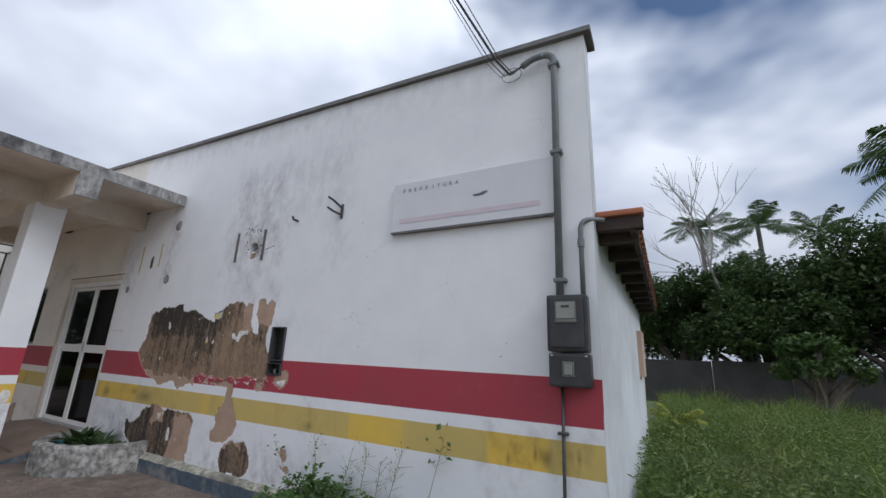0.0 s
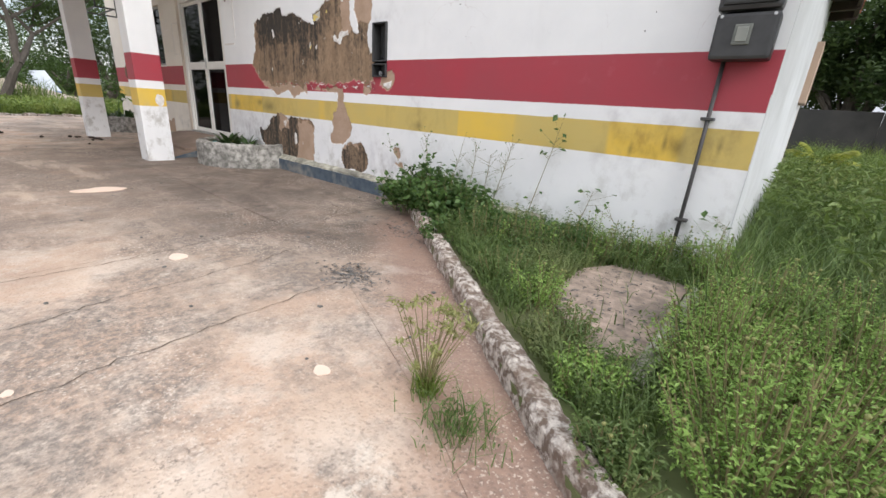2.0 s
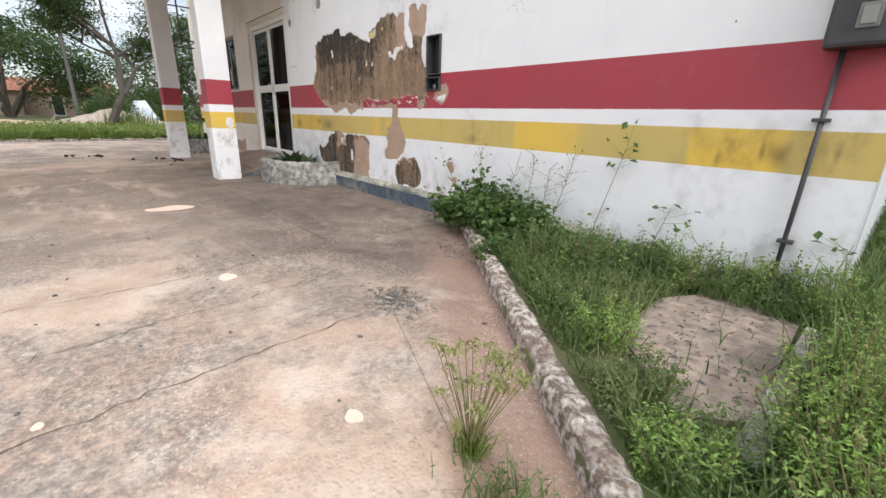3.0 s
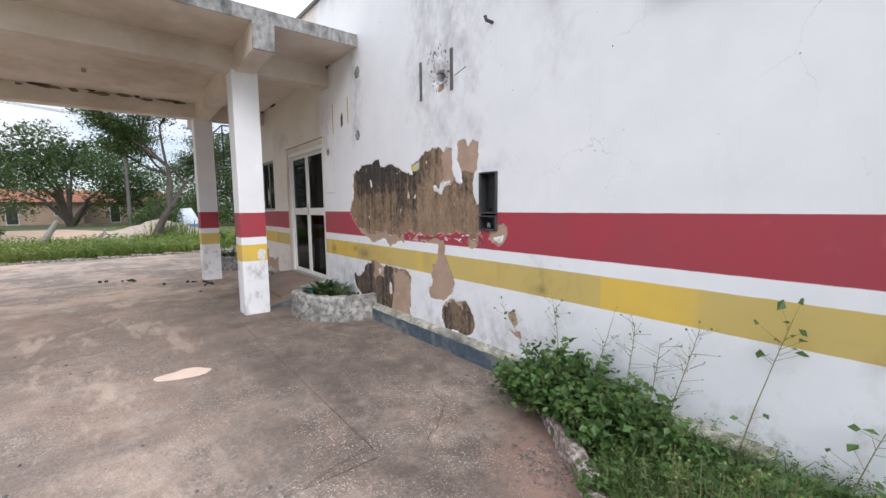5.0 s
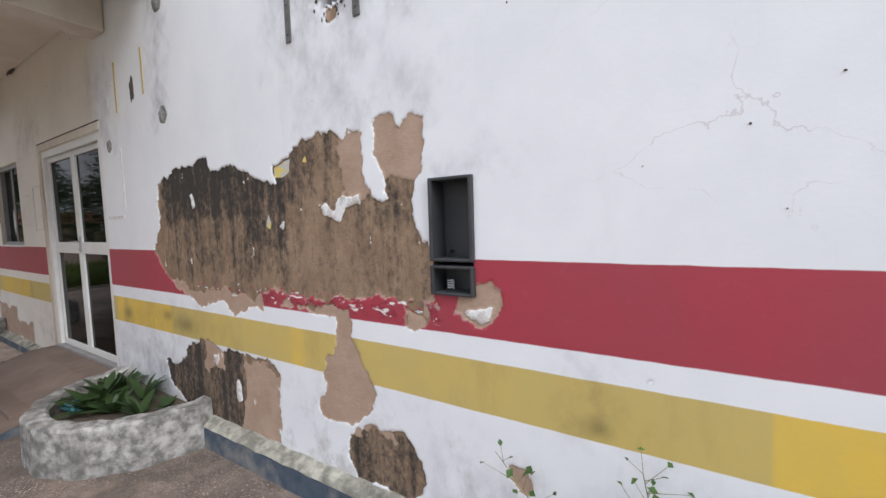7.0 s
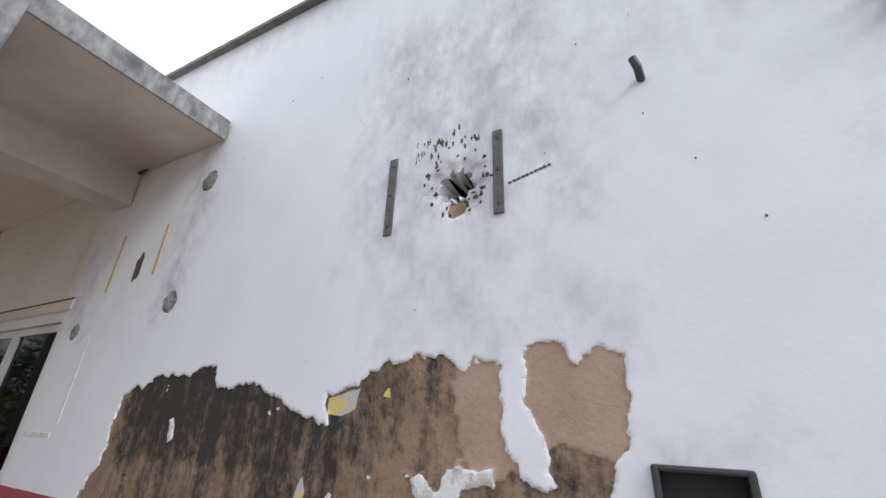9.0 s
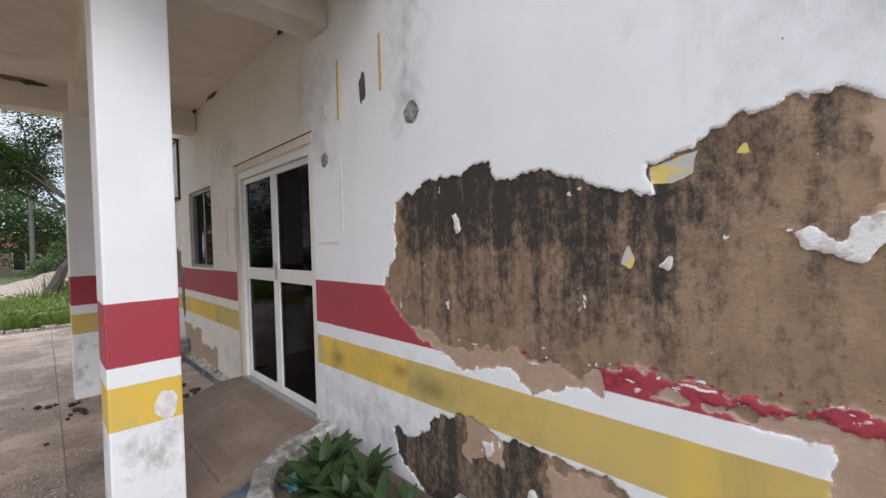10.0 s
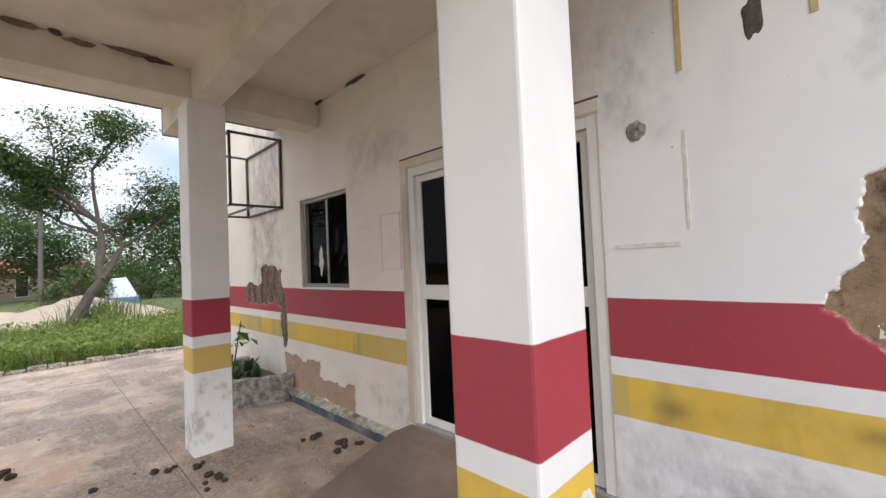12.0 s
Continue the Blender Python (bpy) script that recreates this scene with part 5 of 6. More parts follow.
def crack(points, width, seed):
    """A fine open crack, as a thin raised line of dark dirt."""
    r = np.random.default_rng(seed)
    sh = Shape()
    pts = []
    for (x0, y0), (x1, y1) in zip(points, points[1:]):
        n = max(2, int(math.hypot(x1 - x0, y1 - y0) / 0.05))
        pts += [(x0 + (x1 - x0) * k / n + r.normal() * 0.012, y0 + (y1 - y0) * k / n + r.normal() * 0.012) for k in range(n)]
    for i, (x, y) in enumerate(pts):
        w = width * r.uniform(0.3, 1.2)
        sh.v += [(x - w, y - w, 0.0045), (x + w * 0.5, y + w, 0.0045)]
    sh.f = [(2 * i, 2 * i + 2, 2 * i + 3, 2 * i + 1) for i in range(len(pts) - 1)]
    return sh


cr = thing("pavement_cracks", "dark dirt filled cracks across the concrete yard", "cracks", kind="stuff")
CR = Shape()
for k, line in enumerate((((4.2, -3.4), (4.24, -2.6), (4.16, -1.96), (4.02, -1.42)), ((4.9, -3.6), (4.75, -2.6), (4.7, -1.9), (4.6, -1.5)), ((2.4, -0.3), (2.9, -0.75), (3.0, -1.3)),
                          ((3.4, -0.6), (3.9, -0.75), (4.3, -1.2)), ((1.6, -1.42), (0.9, -2.6), (1.1, -4.0)), ((-2.0, -1.42), (-2.6, -2.8), (-2.3, -4.2)), ((5.4, -3.3), (5.3, -2.5), (5.25, -1.7)))):
    c = crack(line, 0.0025, k)
    CR.add(c.v, c.f)
part("cracks", CR, M_SOIL, cr)
blob = Shape()
rb = np.random.default_rng(8)
ring = [(2.09 + (0.20 + 0.04 * math.sin(3 * a) + 0.015 * rb.normal()) * math.cos(a) * 0.55, -2.15 + (0.2 + 0.03 * math.sin(2 * a)) * math.sin(a)) for a in np.linspace(0, 6.1, 26)]
blob.prism(ring, -0.01, 0.006)
solid("cement_patch", blob, M_PATCH, "pale smooth cement patch on the yard", "patch", kind="structure")
for x, y, r in ((5.87, -2.235, 0.035), (4.35, -2.214, 0.06), (5.3, -3.0, 0.02)):
    solid("cement_patch", Shape().prism([(x + r * (1 + 0.2 * math.sin(3 * a + x)) * math.cos(a), y + r * 0.8 * math.sin(a)) for a in np.linspace(0, 6, 14)], -0.01, 0.005), M_PATCH, "small pale cement spot on the yard", "patch", kind="structure")

# kerbs
def kerb(x0, x1, fy, width, top):
    sh = Shape()
    n = 280
    chip = np.random.default_rng(44).normal(size=(n + 1, 3)) * 0.0035
    for i in range(n + 1):
        x = x0 + (x1 - x0) * i / n
        y = fy(x)
        w = 0.007 * math.sin(i * 0.33) + 0.005 * math.sin(i * 0.78) + chip[i][0]
        t = top + 0.007 * math.sin(i * 0.23) + 0.005 * math.sin(i * 0.72) + chip[i][1]
        ux, uy = 0.6, 0.8
        for d, z in ((0, -0.1), (0.012 + w, t - 0.02), (0.03 + w, t), (width - 0.02 + chip[i][2], t - 0.005), (width, t - 0.03), (width, -0.1)):
            sh.v.append((x + ux * d, y + uy * d, z))
    sh.f += [(6 * i + j, 6 * i + 6 + j, 6 * i + 7 + j, 6 * i + 1 + j) for i in range(n) for j in range(5)] + [(0, 1, 2, 3, 4, 5), tuple(6 * n + j for j in (5, 4, 3, 2, 1, 0))]
    return sh


solid("kerb", kerb(4.15, 9.5, kerb_y, 0.115, 0.105), M_KERB, "weathered lichen spotted concrete kerb of the bed", "kerb", kind="structure")
far = Shape()
for i in range(40):
    y = 0.5 - i * 0.26
    far.block((-9.32 - 0.012 * i, y - 0.245, -0.1), (-9.1 - 0.012 * i, y, 0.05 + 0.02 * math.sin(i * 2.1)), 0.015)
solid("kerb_far", far, M_KERB, "low broken concrete kerb at the lawn edge", "kerb", kind="structure")

lawn = Shape().prism([(4.2, 0.0), (4.2, -0.18), (9.5, kerb_y(9.5) + 0.02), (60, -30), (60, 60), (RIGHT, 60), (RIGHT, 0.0)], -0.4, 0.055)
solid("lawn_soil", lawn, M_LAWN, "grassy soil of the overgrown bed and field", "soil", kind="structure")
pad = Shape().prism([(6.2, -1.12), (6.17, -0.61), (6.38, -0.22), (6.71, -0.42), (6.735, -1.36), (6.58, -1.5)], -0.02, 0.078)
solid("concrete_pad", pad, M_PAD, "rough concrete pad between the weeds", "slab", kind="structure")
solid("pad_edge", Shape().prism([(6.74, -0.5), (6.81, -0.55), (6.80, -1.62), (6.735, -1.58)], -0.02, 0.12), M_LEDGE, "pale concrete strip beside the pad", "edging", kind="structure")

# dung on the yard
dung = [(-2.55, -1.28, 5), (-2.29, -0.28, 9), (-3.02, -1.47, 3), (-2.73, -0.48, 3), (-3.88, -2.41, 2), (-4.08, -2.48, 3), (-4.2, -2.85, 3), (-1.8, -1.49, 1), (-2.9, -1.25, 2), (-3.1, -1.9, 1)]
rd = np.random.default_rng(12)
for x, y, n in dung:
    t = thing("dung", "dark dry dung heap on the concrete yard", "dung", "dung on the yard", at=(x, y, 0))
    for k in range(n):
        s = rd.uniform(0.018, 0.04)
        part("lump", Shape().lump((rd.normal() * 0.035 * n ** 0.5, rd.normal() * 0.03 * n ** 0.5, s * 0.5), (s, s * 0.9, s * 0.65), k, 0.5, 2), M_DUNG, t)
lit = Shape()
for k in range(260):
    x, y = rd.uniform(-8, 6), -rd.uniform(0.1, 4.5)
    if x > 4 and y > kerb_y(x) - 0.05:
        continue
    s = rd.uniform(0.004, 0.013)
    lit.lump((x, y, s * 0.3), (s * 1.3, s, s * 0.5), k, 0.5, 1)
tagged(solid("litter", lit, M_OLDWOOD, "scattered grit and dry bits on the yard", "grit"), kind="stuff")

# ---- weeds and grass ----
rg = np.random.default_rng(21)


def in_bed(n, lo=0.05):
    """Points between the house and the kerb, off the concrete pad."""
    out = []
    while len(out) < n:
        x, y = rg.uniform(4.25, 6.9), -rg.uniform(0.02, 2.1)
        if y < kerb_y(x) + 0.19 or (6.2 < x < 6.8 and -1.5 < y < -0.42 and rg.random() > 0.015):
            continue
        out.append((x, y, lo))
    return out


tagged(solid("bed_grass", Shape().blades(in_bed(7000), 0.15, rg, 0.0028, 0.8), M_DARKGRASS, "fine tangled grass in the bed by the wall", "grass"), kind="stuff")
sprigs = []
for x, y, z in in_bed(900):
    top = rg.uniform(0.05, 0.16) + 0.16 * max(0.0, 0.7 + y) * rg.random()
    lean = rg.normal(size=2) * 0.25
    for u in rg.random(34) ** 0.75:
        sprigs.append((x + lean[0] * u * top + rg.normal() * 0.022, min(y + lean[1] * u * top + rg.normal() * 0.022, -0.012), 0.05 + u * top))
tagged(solid("bed_weeds", Shape().leaves(sprigs, 0.019, rg, 0.5, 0.4), M_DARKGRASS, "small leaved green weeds in the bed", "weeds"), kind="stuff")
fr = []
for k in range(26000):
    x = 6.85 + rg.random() ** 1.3 * 14
    y = rg.uniform(-2.5, 17.5)
    if y < kerb_y(x) + 0.3 or (x > 12 and y < 2) or (y < 2.0 and x < 9.0):
        continue
    fr.append((x, y, 0.05))
tall_here = [(0.42 + 0.7 * noise.noise(Vector((x * 0.45, y * 0.45, 3))) + 0.3 * noise.noise(Vector((x * 1.6, y * 1.6, 7)))) * rg.uniform(0.6, 1.25) for x, y, z in fr]
tagged(solid("field_grass", Shape().blades(fr, np.clip(tall_here, 0.12, 0.9), rg, 0.007, 0.7), M_GRASS, "tall green grass covering the field", "grass"), kind="stuff")
fr = []
for k in range(15000):
    x, y = 6.82 + rg.random() * 3.0, rg.uniform(-1.2, 4.5)
    if y < kerb_y(x) + 0.25:
        continue
    fr.append((x, y, 0.05))
tagged(solid("near_grass", Shape().blades(fr, 0.34, rg, 0.0032, 0.75), M_DARKGRASS, "long thin grass beside the house", "grass"), kind="stuff")


mass = []
for k in range(1000):
    x, y = 6.95 + rg.random() ** 1.2 * 7, rg.uniform(-1.6, 12)
    if y < kerb_y(x) + 0.5 or (y < 0 and x < 7.6):
        continue
    top, wide = rg.uniform(0.2, 0.62), rg.uniform(0.15, 0.4)
    for j in range(60):
        u = rg.random() ** 0.6
        mass.append((max(x + rg.normal() * wide * 0.6, 6.85), y + rg.normal() * wide * 0.6, 0.05 + u * top))
tagged(solid("field_weeds", Shape().leaves(mass, 0.07, rg, 0.4, 0.4), M_FIELD, "mixed leafy weeds among the field grass", "weeds"), kind="stuff")


def herb(x, y, z, r, h, n, size, material, label, seed, heads=0, slim=0.42):
    """A bushy weed with many upright stems, small leaves and pale heads."""
    q = np.random.default_rng(seed)
    t = thing("weed", label, "weed", "weeds beside the kerb", at=(x, y, z))
    stems, lv, hd = Shape(), [], Shape()
    for k in range(max(6, n // 40)):
        a, d = q.uniform(0, 6.28), r * q.random() ** 0.6
        hh = h * q.uniform(0.6, 1.1) * (1 - 0.35 * d / r)
        b = (math.cos(a) * d * 0.7, math.sin(a) * d * 0.7, 0)
        e = (math.cos(a) * d * 1.1, math.sin(a) * d * 1.1, hh)
        stems.tube([b, ((b[0] + e[0]) / 2 + q.normal() * 0.01, (b[1] + e[1]) / 2, hh * 0.55), e], [0.003, 0.0025, 0.0015], 4)
        for j in range(40):
            u = q.uniform(0.25, 1.0)
            lv.append((b[0] + (e[0] - b[0]) * u + q.normal() * size * 0.8, b[1] + (e[1] - b[1]) * u + q.normal() * size * 0.8, hh * u + q.normal() * 0.012))
        if k < heads:
            hd.lump((e[0], e[1], hh + 0.012), (0.007, 0.007, 0.007), k, 0.2, 1)
    tagged(part("stems", stems, M_STEM, t), kind="stuff")
    tagged(part("foliage", Shape().leaves(lv, size, q, 0.45, slim), material, t), kind="stuff")
    if heads:
        tagged(part("seed_heads", hd, M_SEED, t), kind="stuff")
    return t


for i, (x, y, r, h, n) in enumerate(((7.0, -1.35, 0.26, 0.36, 2000), (7.15, -1.75, 0.28, 0.40, 2200), (7.38, -1.25, 0.3, 0.42, 2000), (6.93, -1.0, 0.2, 0.32, 1400), (7.45, -2.0, 0.26, 0.38, 1800), (7.7, -1.6, 0.32, 0.42, 1800),
                                     (7.1, -0.7, 0.26, 0.36, 1400), (7.5, -0.7, 0.34, 0.4, 1500), (7.9, -2.3, 0.3, 0.36, 1500))):
    herb(x, y, 0.05, r, h, int(n * 2.8), 0.017, M_WEED, "bright green bushy weed with pale seed heads", 100 + i, 26)
for i, (x, y, r, h, n) in enumerate(((6.66, -1.72, 0.12, 0.2, 700), (6.45, -1.45, 0.12, 0.2, 600), (6.2, -1.25, 0.14, 0.26, 700), (5.9, -1.1, 0.14, 0.24, 600), (6.82, -0.3, 0.16, 0.36, 800), (6.85, -1.98, 0.12, 0.16, 600))):
    herb(x, y, 0.05, r, h, n * 2, 0.018, M_WEED if i % 2 == 0 else M_DARKGRASS, "low green weed growing along the kerb", 130 + i, 4)
for i, (x, y, r, h, n, s) in enumerate(((4.35, -0.27, 0.28, 0.46, 1300, 0.055), (4.62, -0.28, 0.27, 0.55, 1300, 0.055), (4.95, -0.35, 0.28, 0.42, 1200, 0.05), (5.75, -0.7, 0.2, 0.22, 600, 0.03), (5.2, -0.75, 0.2, 0.24, 600, 0.03), (4.15, -0.22, 0.14, 0.24, 400, 0.045), (5.25, -0.4, 0.26, 0.3, 700, 0.045), (5.6, -0.35, 0.25, 0.28, 700, 0.04), (6.0, -0.3, 0.22, 0.26, 600, 0.04))):
    herb(x, y, 0.02, r, h, n, s, M_BUSH, "dark green leafy vine bush against the house wall", 160 + i, 0, 0.75)


for i in range(26):
    x = 4.9 + 1.9 * ((i * 0.618) % 1)
    y = -0.12 - 0.9 * ((i * 0.377) % 1)
    if y < kerb_y(x) + 0.3 or (6.15 < x < 6.78 and y < -0.5):
        continue
    herb(x, y, 0.05, 0.13, 0.26 + 0.1 * ((i * 0.71) % 1), 420, 0.022, (M_DARKGRASS, M_BUSH, M_WEED)[i % 3], "fine leaved weed growing in the bed", 300 + i, 3)


def stalk(points, seed, leaf, n, label):
    """A thin wall climbing stem with sparse leaves and twigs."""
    q = np.random.default_rng(seed)
    t = thing("stalk", label, "plant", "stalks against the wall")
    st = Shape().tube(points, [0.004, 0.003, 0.002, 0.0015][:len(points)], 5)
    tip = Vector(points[-1])
    lv = []
    for k in range(n):
        u = q.uniform(0.2, 1) * (len(points) - 1)
        i = min(int(u), len(points) - 2)
        p = Vector(points[i]).lerp(Vector(points[i + 1]), u - i)
        d = Vector((q.normal() * 0.07, -abs(q.normal()) * 0.02, abs(q.normal()) * 0.05 + 0.02))
        st.tube([p, p + d * 0.6, p + d], [0.0015, 0.001, 0.0008], 3)
        lv.append(tuple(p + d))
    part("stem", st, M_STEM, t)
    part("leaves", Shape().leaves(lv, leaf, q, 0.4, 0.75), M_BUSH, t)


for i, (x0, x1, h, lf, n) in enumerate(((4.2, 3.78, 0.60, 0.035, 14), (4.4, 4.3, 0.68, 0.03, 16), (4.6, 4.75, 0.66, 0.018, 26), (4.85, 4.9, 0.68, 0.018, 30), (5.1, 5.25, 0.72, 0.016, 34), (5.0, 5.05, 0.6, 0.016, 26), (5.45, 5.63, 0.86, 0.05, 14), (5.85, 5.95, 0.45, 0.05, 9), (6.3, 6.1, 0.3, 0.04, 7), (6.72, 6.78, 0.42, 0.045, 12))):
    stalk([(x0, -0.12, 0.05), (x0 + (x1 - x0) * 0.35, -0.07, h * 0.45), (x0 + (x1 - x0) * 0.75, -0.05, h * 0.8), (x1, -0.06, h)], 200 + i, lf, n, "thin leggy weed climbing the white wall")

tuft = thing("sedge_tuft", "tall sedge tuft with yellowish heads in the yard joint", "grass tuft", at=(6.22, -2.05, 0))
qt = np.random.default_rng(31)
bl = Shape().blades([(qt.normal() * 0.025, qt.normal() * 0.02, 0) for k in range(150)], 0.13, qt, 0.002, 0.7)
tagged(part("blades", bl, M_GRASS, tuft), kind="stuff")
for k in range(26):
    a, d, h = qt.uniform(0, 6.28), qt.uniform(0.03, 0.15), qt.uniform(0.18, 0.36)
    sh = Shape().tube([(0, 0, 0), (math.cos(a) * d * 0.5, math.sin(a) * d * 0.5, h * 0.55), (math.cos(a) * d, math.sin(a) * d, h)], [0.002, 0.0018, 0.0012], 4)
    s = part("stem", sh, M_STEM, tuft)
    part("head", Shape().leaves([(math.cos(a) * d + qt.normal() * 0.012, math.sin(a) * d + qt.normal() * 0.012, h + qt.normal() * 0.006) for j in range(20)], 0.03, qt, 0.3, 0.25), M_SEED, s)
low = [(6.42 + rg.normal() * 0.07, -2.12 + rg.normal() * 0.05, 0.0) for k in range(160)]
tagged(solid("joint_grass", Shape().blades(low, 0.11, rg, 0.002, 0.9).leaves([(x, y, 0.03 + 0.08 * rg.random()) for x, y, z in low], 0.02, rg, 0.4, 0.3), M_DARKGRASS, "short fine grass in the yard joint", "grass"), kind="stuff")
deb = [(5.22 + rg.normal() * 0.12, -1.6 + rg.normal() * 0.07, 0.006) for k in range(260)] + [(6.5 + rg.uniform(-0.25, 0.2), -0.9 + rg.uniform(-0.4, 0.45), 0.082) for k in range(150)] + [(4.75 + rg.normal() * 0.25, -0.75 + rg.normal() * 0.15, 0.005) for k in range(240)]
tagged(solid("dead_leaves", Shape().leaves(deb, 0.035, rg, 0.95, 0.25), M_OLDWOOD, "dry grey plant litter on the concrete", "litter"), kind="stuff")

# weeds past the yard
wl_pts, wl_bl = [], []
for k in range(26000):
    x = -9.35 - rg.random() ** 1.6 * 7.5
    y = rg.uniform(-12, -0.2 + (-9 - x) * 0.45)
    bump = 0.5 + 0.5 * math.sin(x * 1.3 + 2 * math.sin(y * 0.9)) * math.cos(y * 1.1)
    if k % 2:
        wl_pts.append((x, y, 0.02 + rg.random() * (0.18 + 0.32 * bump)))
    else:
        wl_bl.append((x, y, -0.03))
tagged(solid("lawn_weeds", Shape().leaves(wl_pts, 0.10, rg, 0.6, 0.7), M_GRASS, "broad leaved green weeds past the yard edge", "weeds"), kind="stuff")
tagged(solid("lawn_grass", Shape().blades(wl_bl, 0.42, rg, 0.009, 0.5), M_GRASS, "knee high green grass past the yard edge", "grass"), kind="stuff")
ml = [(-9.5 - 34 * rg.random(), rg.uniform(-3, 16), -0.03) for k in range(9000)]
tagged(solid("short_grass", Shape().blades(ml, 0.09, rg, 0.02, 0.6), M_GRASS, "short mown grass behind the weeds", "grass"), kind="stuff")

# ---- distance towards the road ----
road = Shape().prism([(-17, -5.5), (-21, -2.6), (-28, -2.4), (-36, -6), (-40, -60), (-14, -60), (-13, -9)], -0.2, -0.015)
solid("road", road, M_SAND, "bare pale sand track", "road", kind="structure")
heap = Shape()
n = 22
for i in range(n + 1):
    for j in range(n + 1):
        u, v = i / n * 2 - 1, j / n * 2 - 1
        r = math.hypot(u, v)
        heap.v.append((-20 + u * 2.0, -1.0 + v * 3.0, -0.06 + max(0, 1 - r) ** 0.8 * 0.95 * (1 + 0.4 * noise.noise(Vector((u * 3, v * 3, 1)))) + 0.06 * noise.noise(Vector((u * 9, v * 9, 2)))))
heap.f = [(i * (n + 1) + j, (i + 1) * (n + 1) + j, (i + 1) * (n + 1) + j + 1, i * (n + 1) + j + 1) for i in range(n) for j in range(n)]
solid("sand_mound", heap, M_RUBBLEHEAP, "pale heap of sand and rubble by the tree", "heap", smooth=True)


def limb(sh, tips, p, d, length, rad, depth, q, spread, mids=None, grow=1.0):
    """A tapering limb that forks again and again."""
    pts, radii = [p], [rad]
    for k in range(4):
        d = (d + Vector((q.normal(), q.normal(), q.normal() * 0.6 + 0.12)) * 0.14).normalized()
        p = p + d * length / 4
        pts.append(p)
        radii.append(rad * (1 - 0.11 * (k + 1)))
        if mids is not None and depth <= 1:
            mids.append(p)
    sh.tube(pts, radii, 7 if depth > 1 else 5)
    if depth == 0:
        tips.append(p)
        return
    for k in range(3):
        a = q.uniform(0, 6.28)
        side = Vector((math.cos(a), math.sin(a), q.uniform(-0.1, 0.5)))
        limb(sh, tips, p, (d + side * spread).normalized(), length * grow * q.uniform(0.62, 0.85), rad * (0.55 if grow == 1 else 0.62), depth - 1, q, spread, mids)


def tree(x, y, height, rad, seed, material, label, leaves=6000, size=0.2, spread=0.8, clump=0.6, depth=3, lean=(0, 0), trunk=0.32, bark=None, ground=-0.05, flat=1.0, grow=1.0):
    q = np.random.default_rng(seed)
    t = thing("tree", label, "tree", at=(x, y, ground))
    sh, tips, mids = Shape(), [], []
    limb(sh, tips, Vector((0, 0, 0)), Vector((lean[0], lean[1], 1)).normalized(), height * trunk, rad, depth, q, spread, mids, grow)
    part("trunk", sh, bark or M_BARK, t)
    if leaves:
        c = np.array([p[:] for p in tips + mids])
        k = q.integers(0, len(c), leaves)
        off = q.normal(size=(leaves, 3)) * clump * np.array([1, 1, 0.5 * flat])
        part("crown", Shape().leaves(c[k] + off, size, q, 0.5, 0.55), material, t)
    return t


def bush_mass(x, y, rx, ry, h, seed, material, label, leaves, size, base=0.0, name="tree"):
    """A dense broad crown of many uneven clumps on a short forked trunk."""
    q = np.random.default_rng(seed)
    t = thing(name, label, name, at=(x, y, -0.05))
    sh = Shape()
    cs = []
    for k in range(26):
        a, r = q.uniform(0, 6.28), q.random() ** 0.5
        c = np.array([math.cos(a) * r * rx, math.sin(a) * r * ry, base + (h - base) * q.uniform(0.25, 0.92) * (1 - 0.45 * r * r)])
        cs.append(c)
        if k < 9:
            sh.tube([(q.normal() * 0.1, q.normal() * 0.1, 0), (c[0] * 0.3, c[1] * 0.3, c[2] * 0.5), tuple(c)], [0.22, 0.13, 0.04], 6)
    part("trunk", sh, M_BARK, t)
    cs = np.array(cs)
    k = q.integers(0, len(cs), leaves)
    v = q.normal(size=(leaves, 3))
    v /= np.linalg.norm(v, axis=1)[:, None]
    s = np.array([rx, ry, (h - base)]) * np.array([0.30, 0.30, 0.2])
    part("crown", Shape().leaves(cs[k] + v * s * q.uniform(0.55, 1.12, leaves)[:, None], size, q, 0.5, 0.55), material, t)
    return t


tree(-16.5, -1.5, 12.4, 0.2, 11, M_CROWN, "leaning open crowned tree with sparse leaves", 24000, 0.12, 0.8, 0.34, 4, (0.05, 0.36), 0.14, M_DARKBARK, flat=0.6, grow=1.9)
bush_mass(-44, -6.2, 6.5, 6.5, 9.0, 4, M_SHADE, "broad dark green shade tree by the road", 15000, 0.3, 2.2)
bush_mass(-24, -12.0, 4.6, 4.6, 9.5, 5, M_SHADE, "tall dense dark tree beside the track", 16000, 0.22, 0.6)
bush_mass(-38, 6.5, 5, 5, 9, 6, M_MANGO, "dense dark tree behind the lawn", 12000, 0.26, 0.4)
bush_mass(-46, 0.5, 6, 6, 6, 7, M_CROWN, "rounded green tree behind the lawn", 9000, 0.27, 0.4)
for i, (x, y, r, h) in enumerate(((-30, -0.6, 1.5, 2.6), (-34, 3.2, 1.8, 2.4), (-33, 5.6, 2.0, 2.2), (-40, 3, 2.5, 3), (-24, -9.5, 1.6, 1.6), (-48, -14, 5, 4), (-60, 4, 9, 5), (-70, -12, 10, 6), (-62, 14, 9, 7), (-22, -8.2, 1.2, 1.3))):
    bush_mass(x, y, r, r, h, 20 + i, M_CROWN, "green shrub behind the lawn", 2200, 0.16 + r * 0.02, 0.1, "shrub")
reeds = [(-17.3 + rg.normal() * 0.5, -0.7 + rg.normal() * 0.5, -0.03) for k in range(300)]
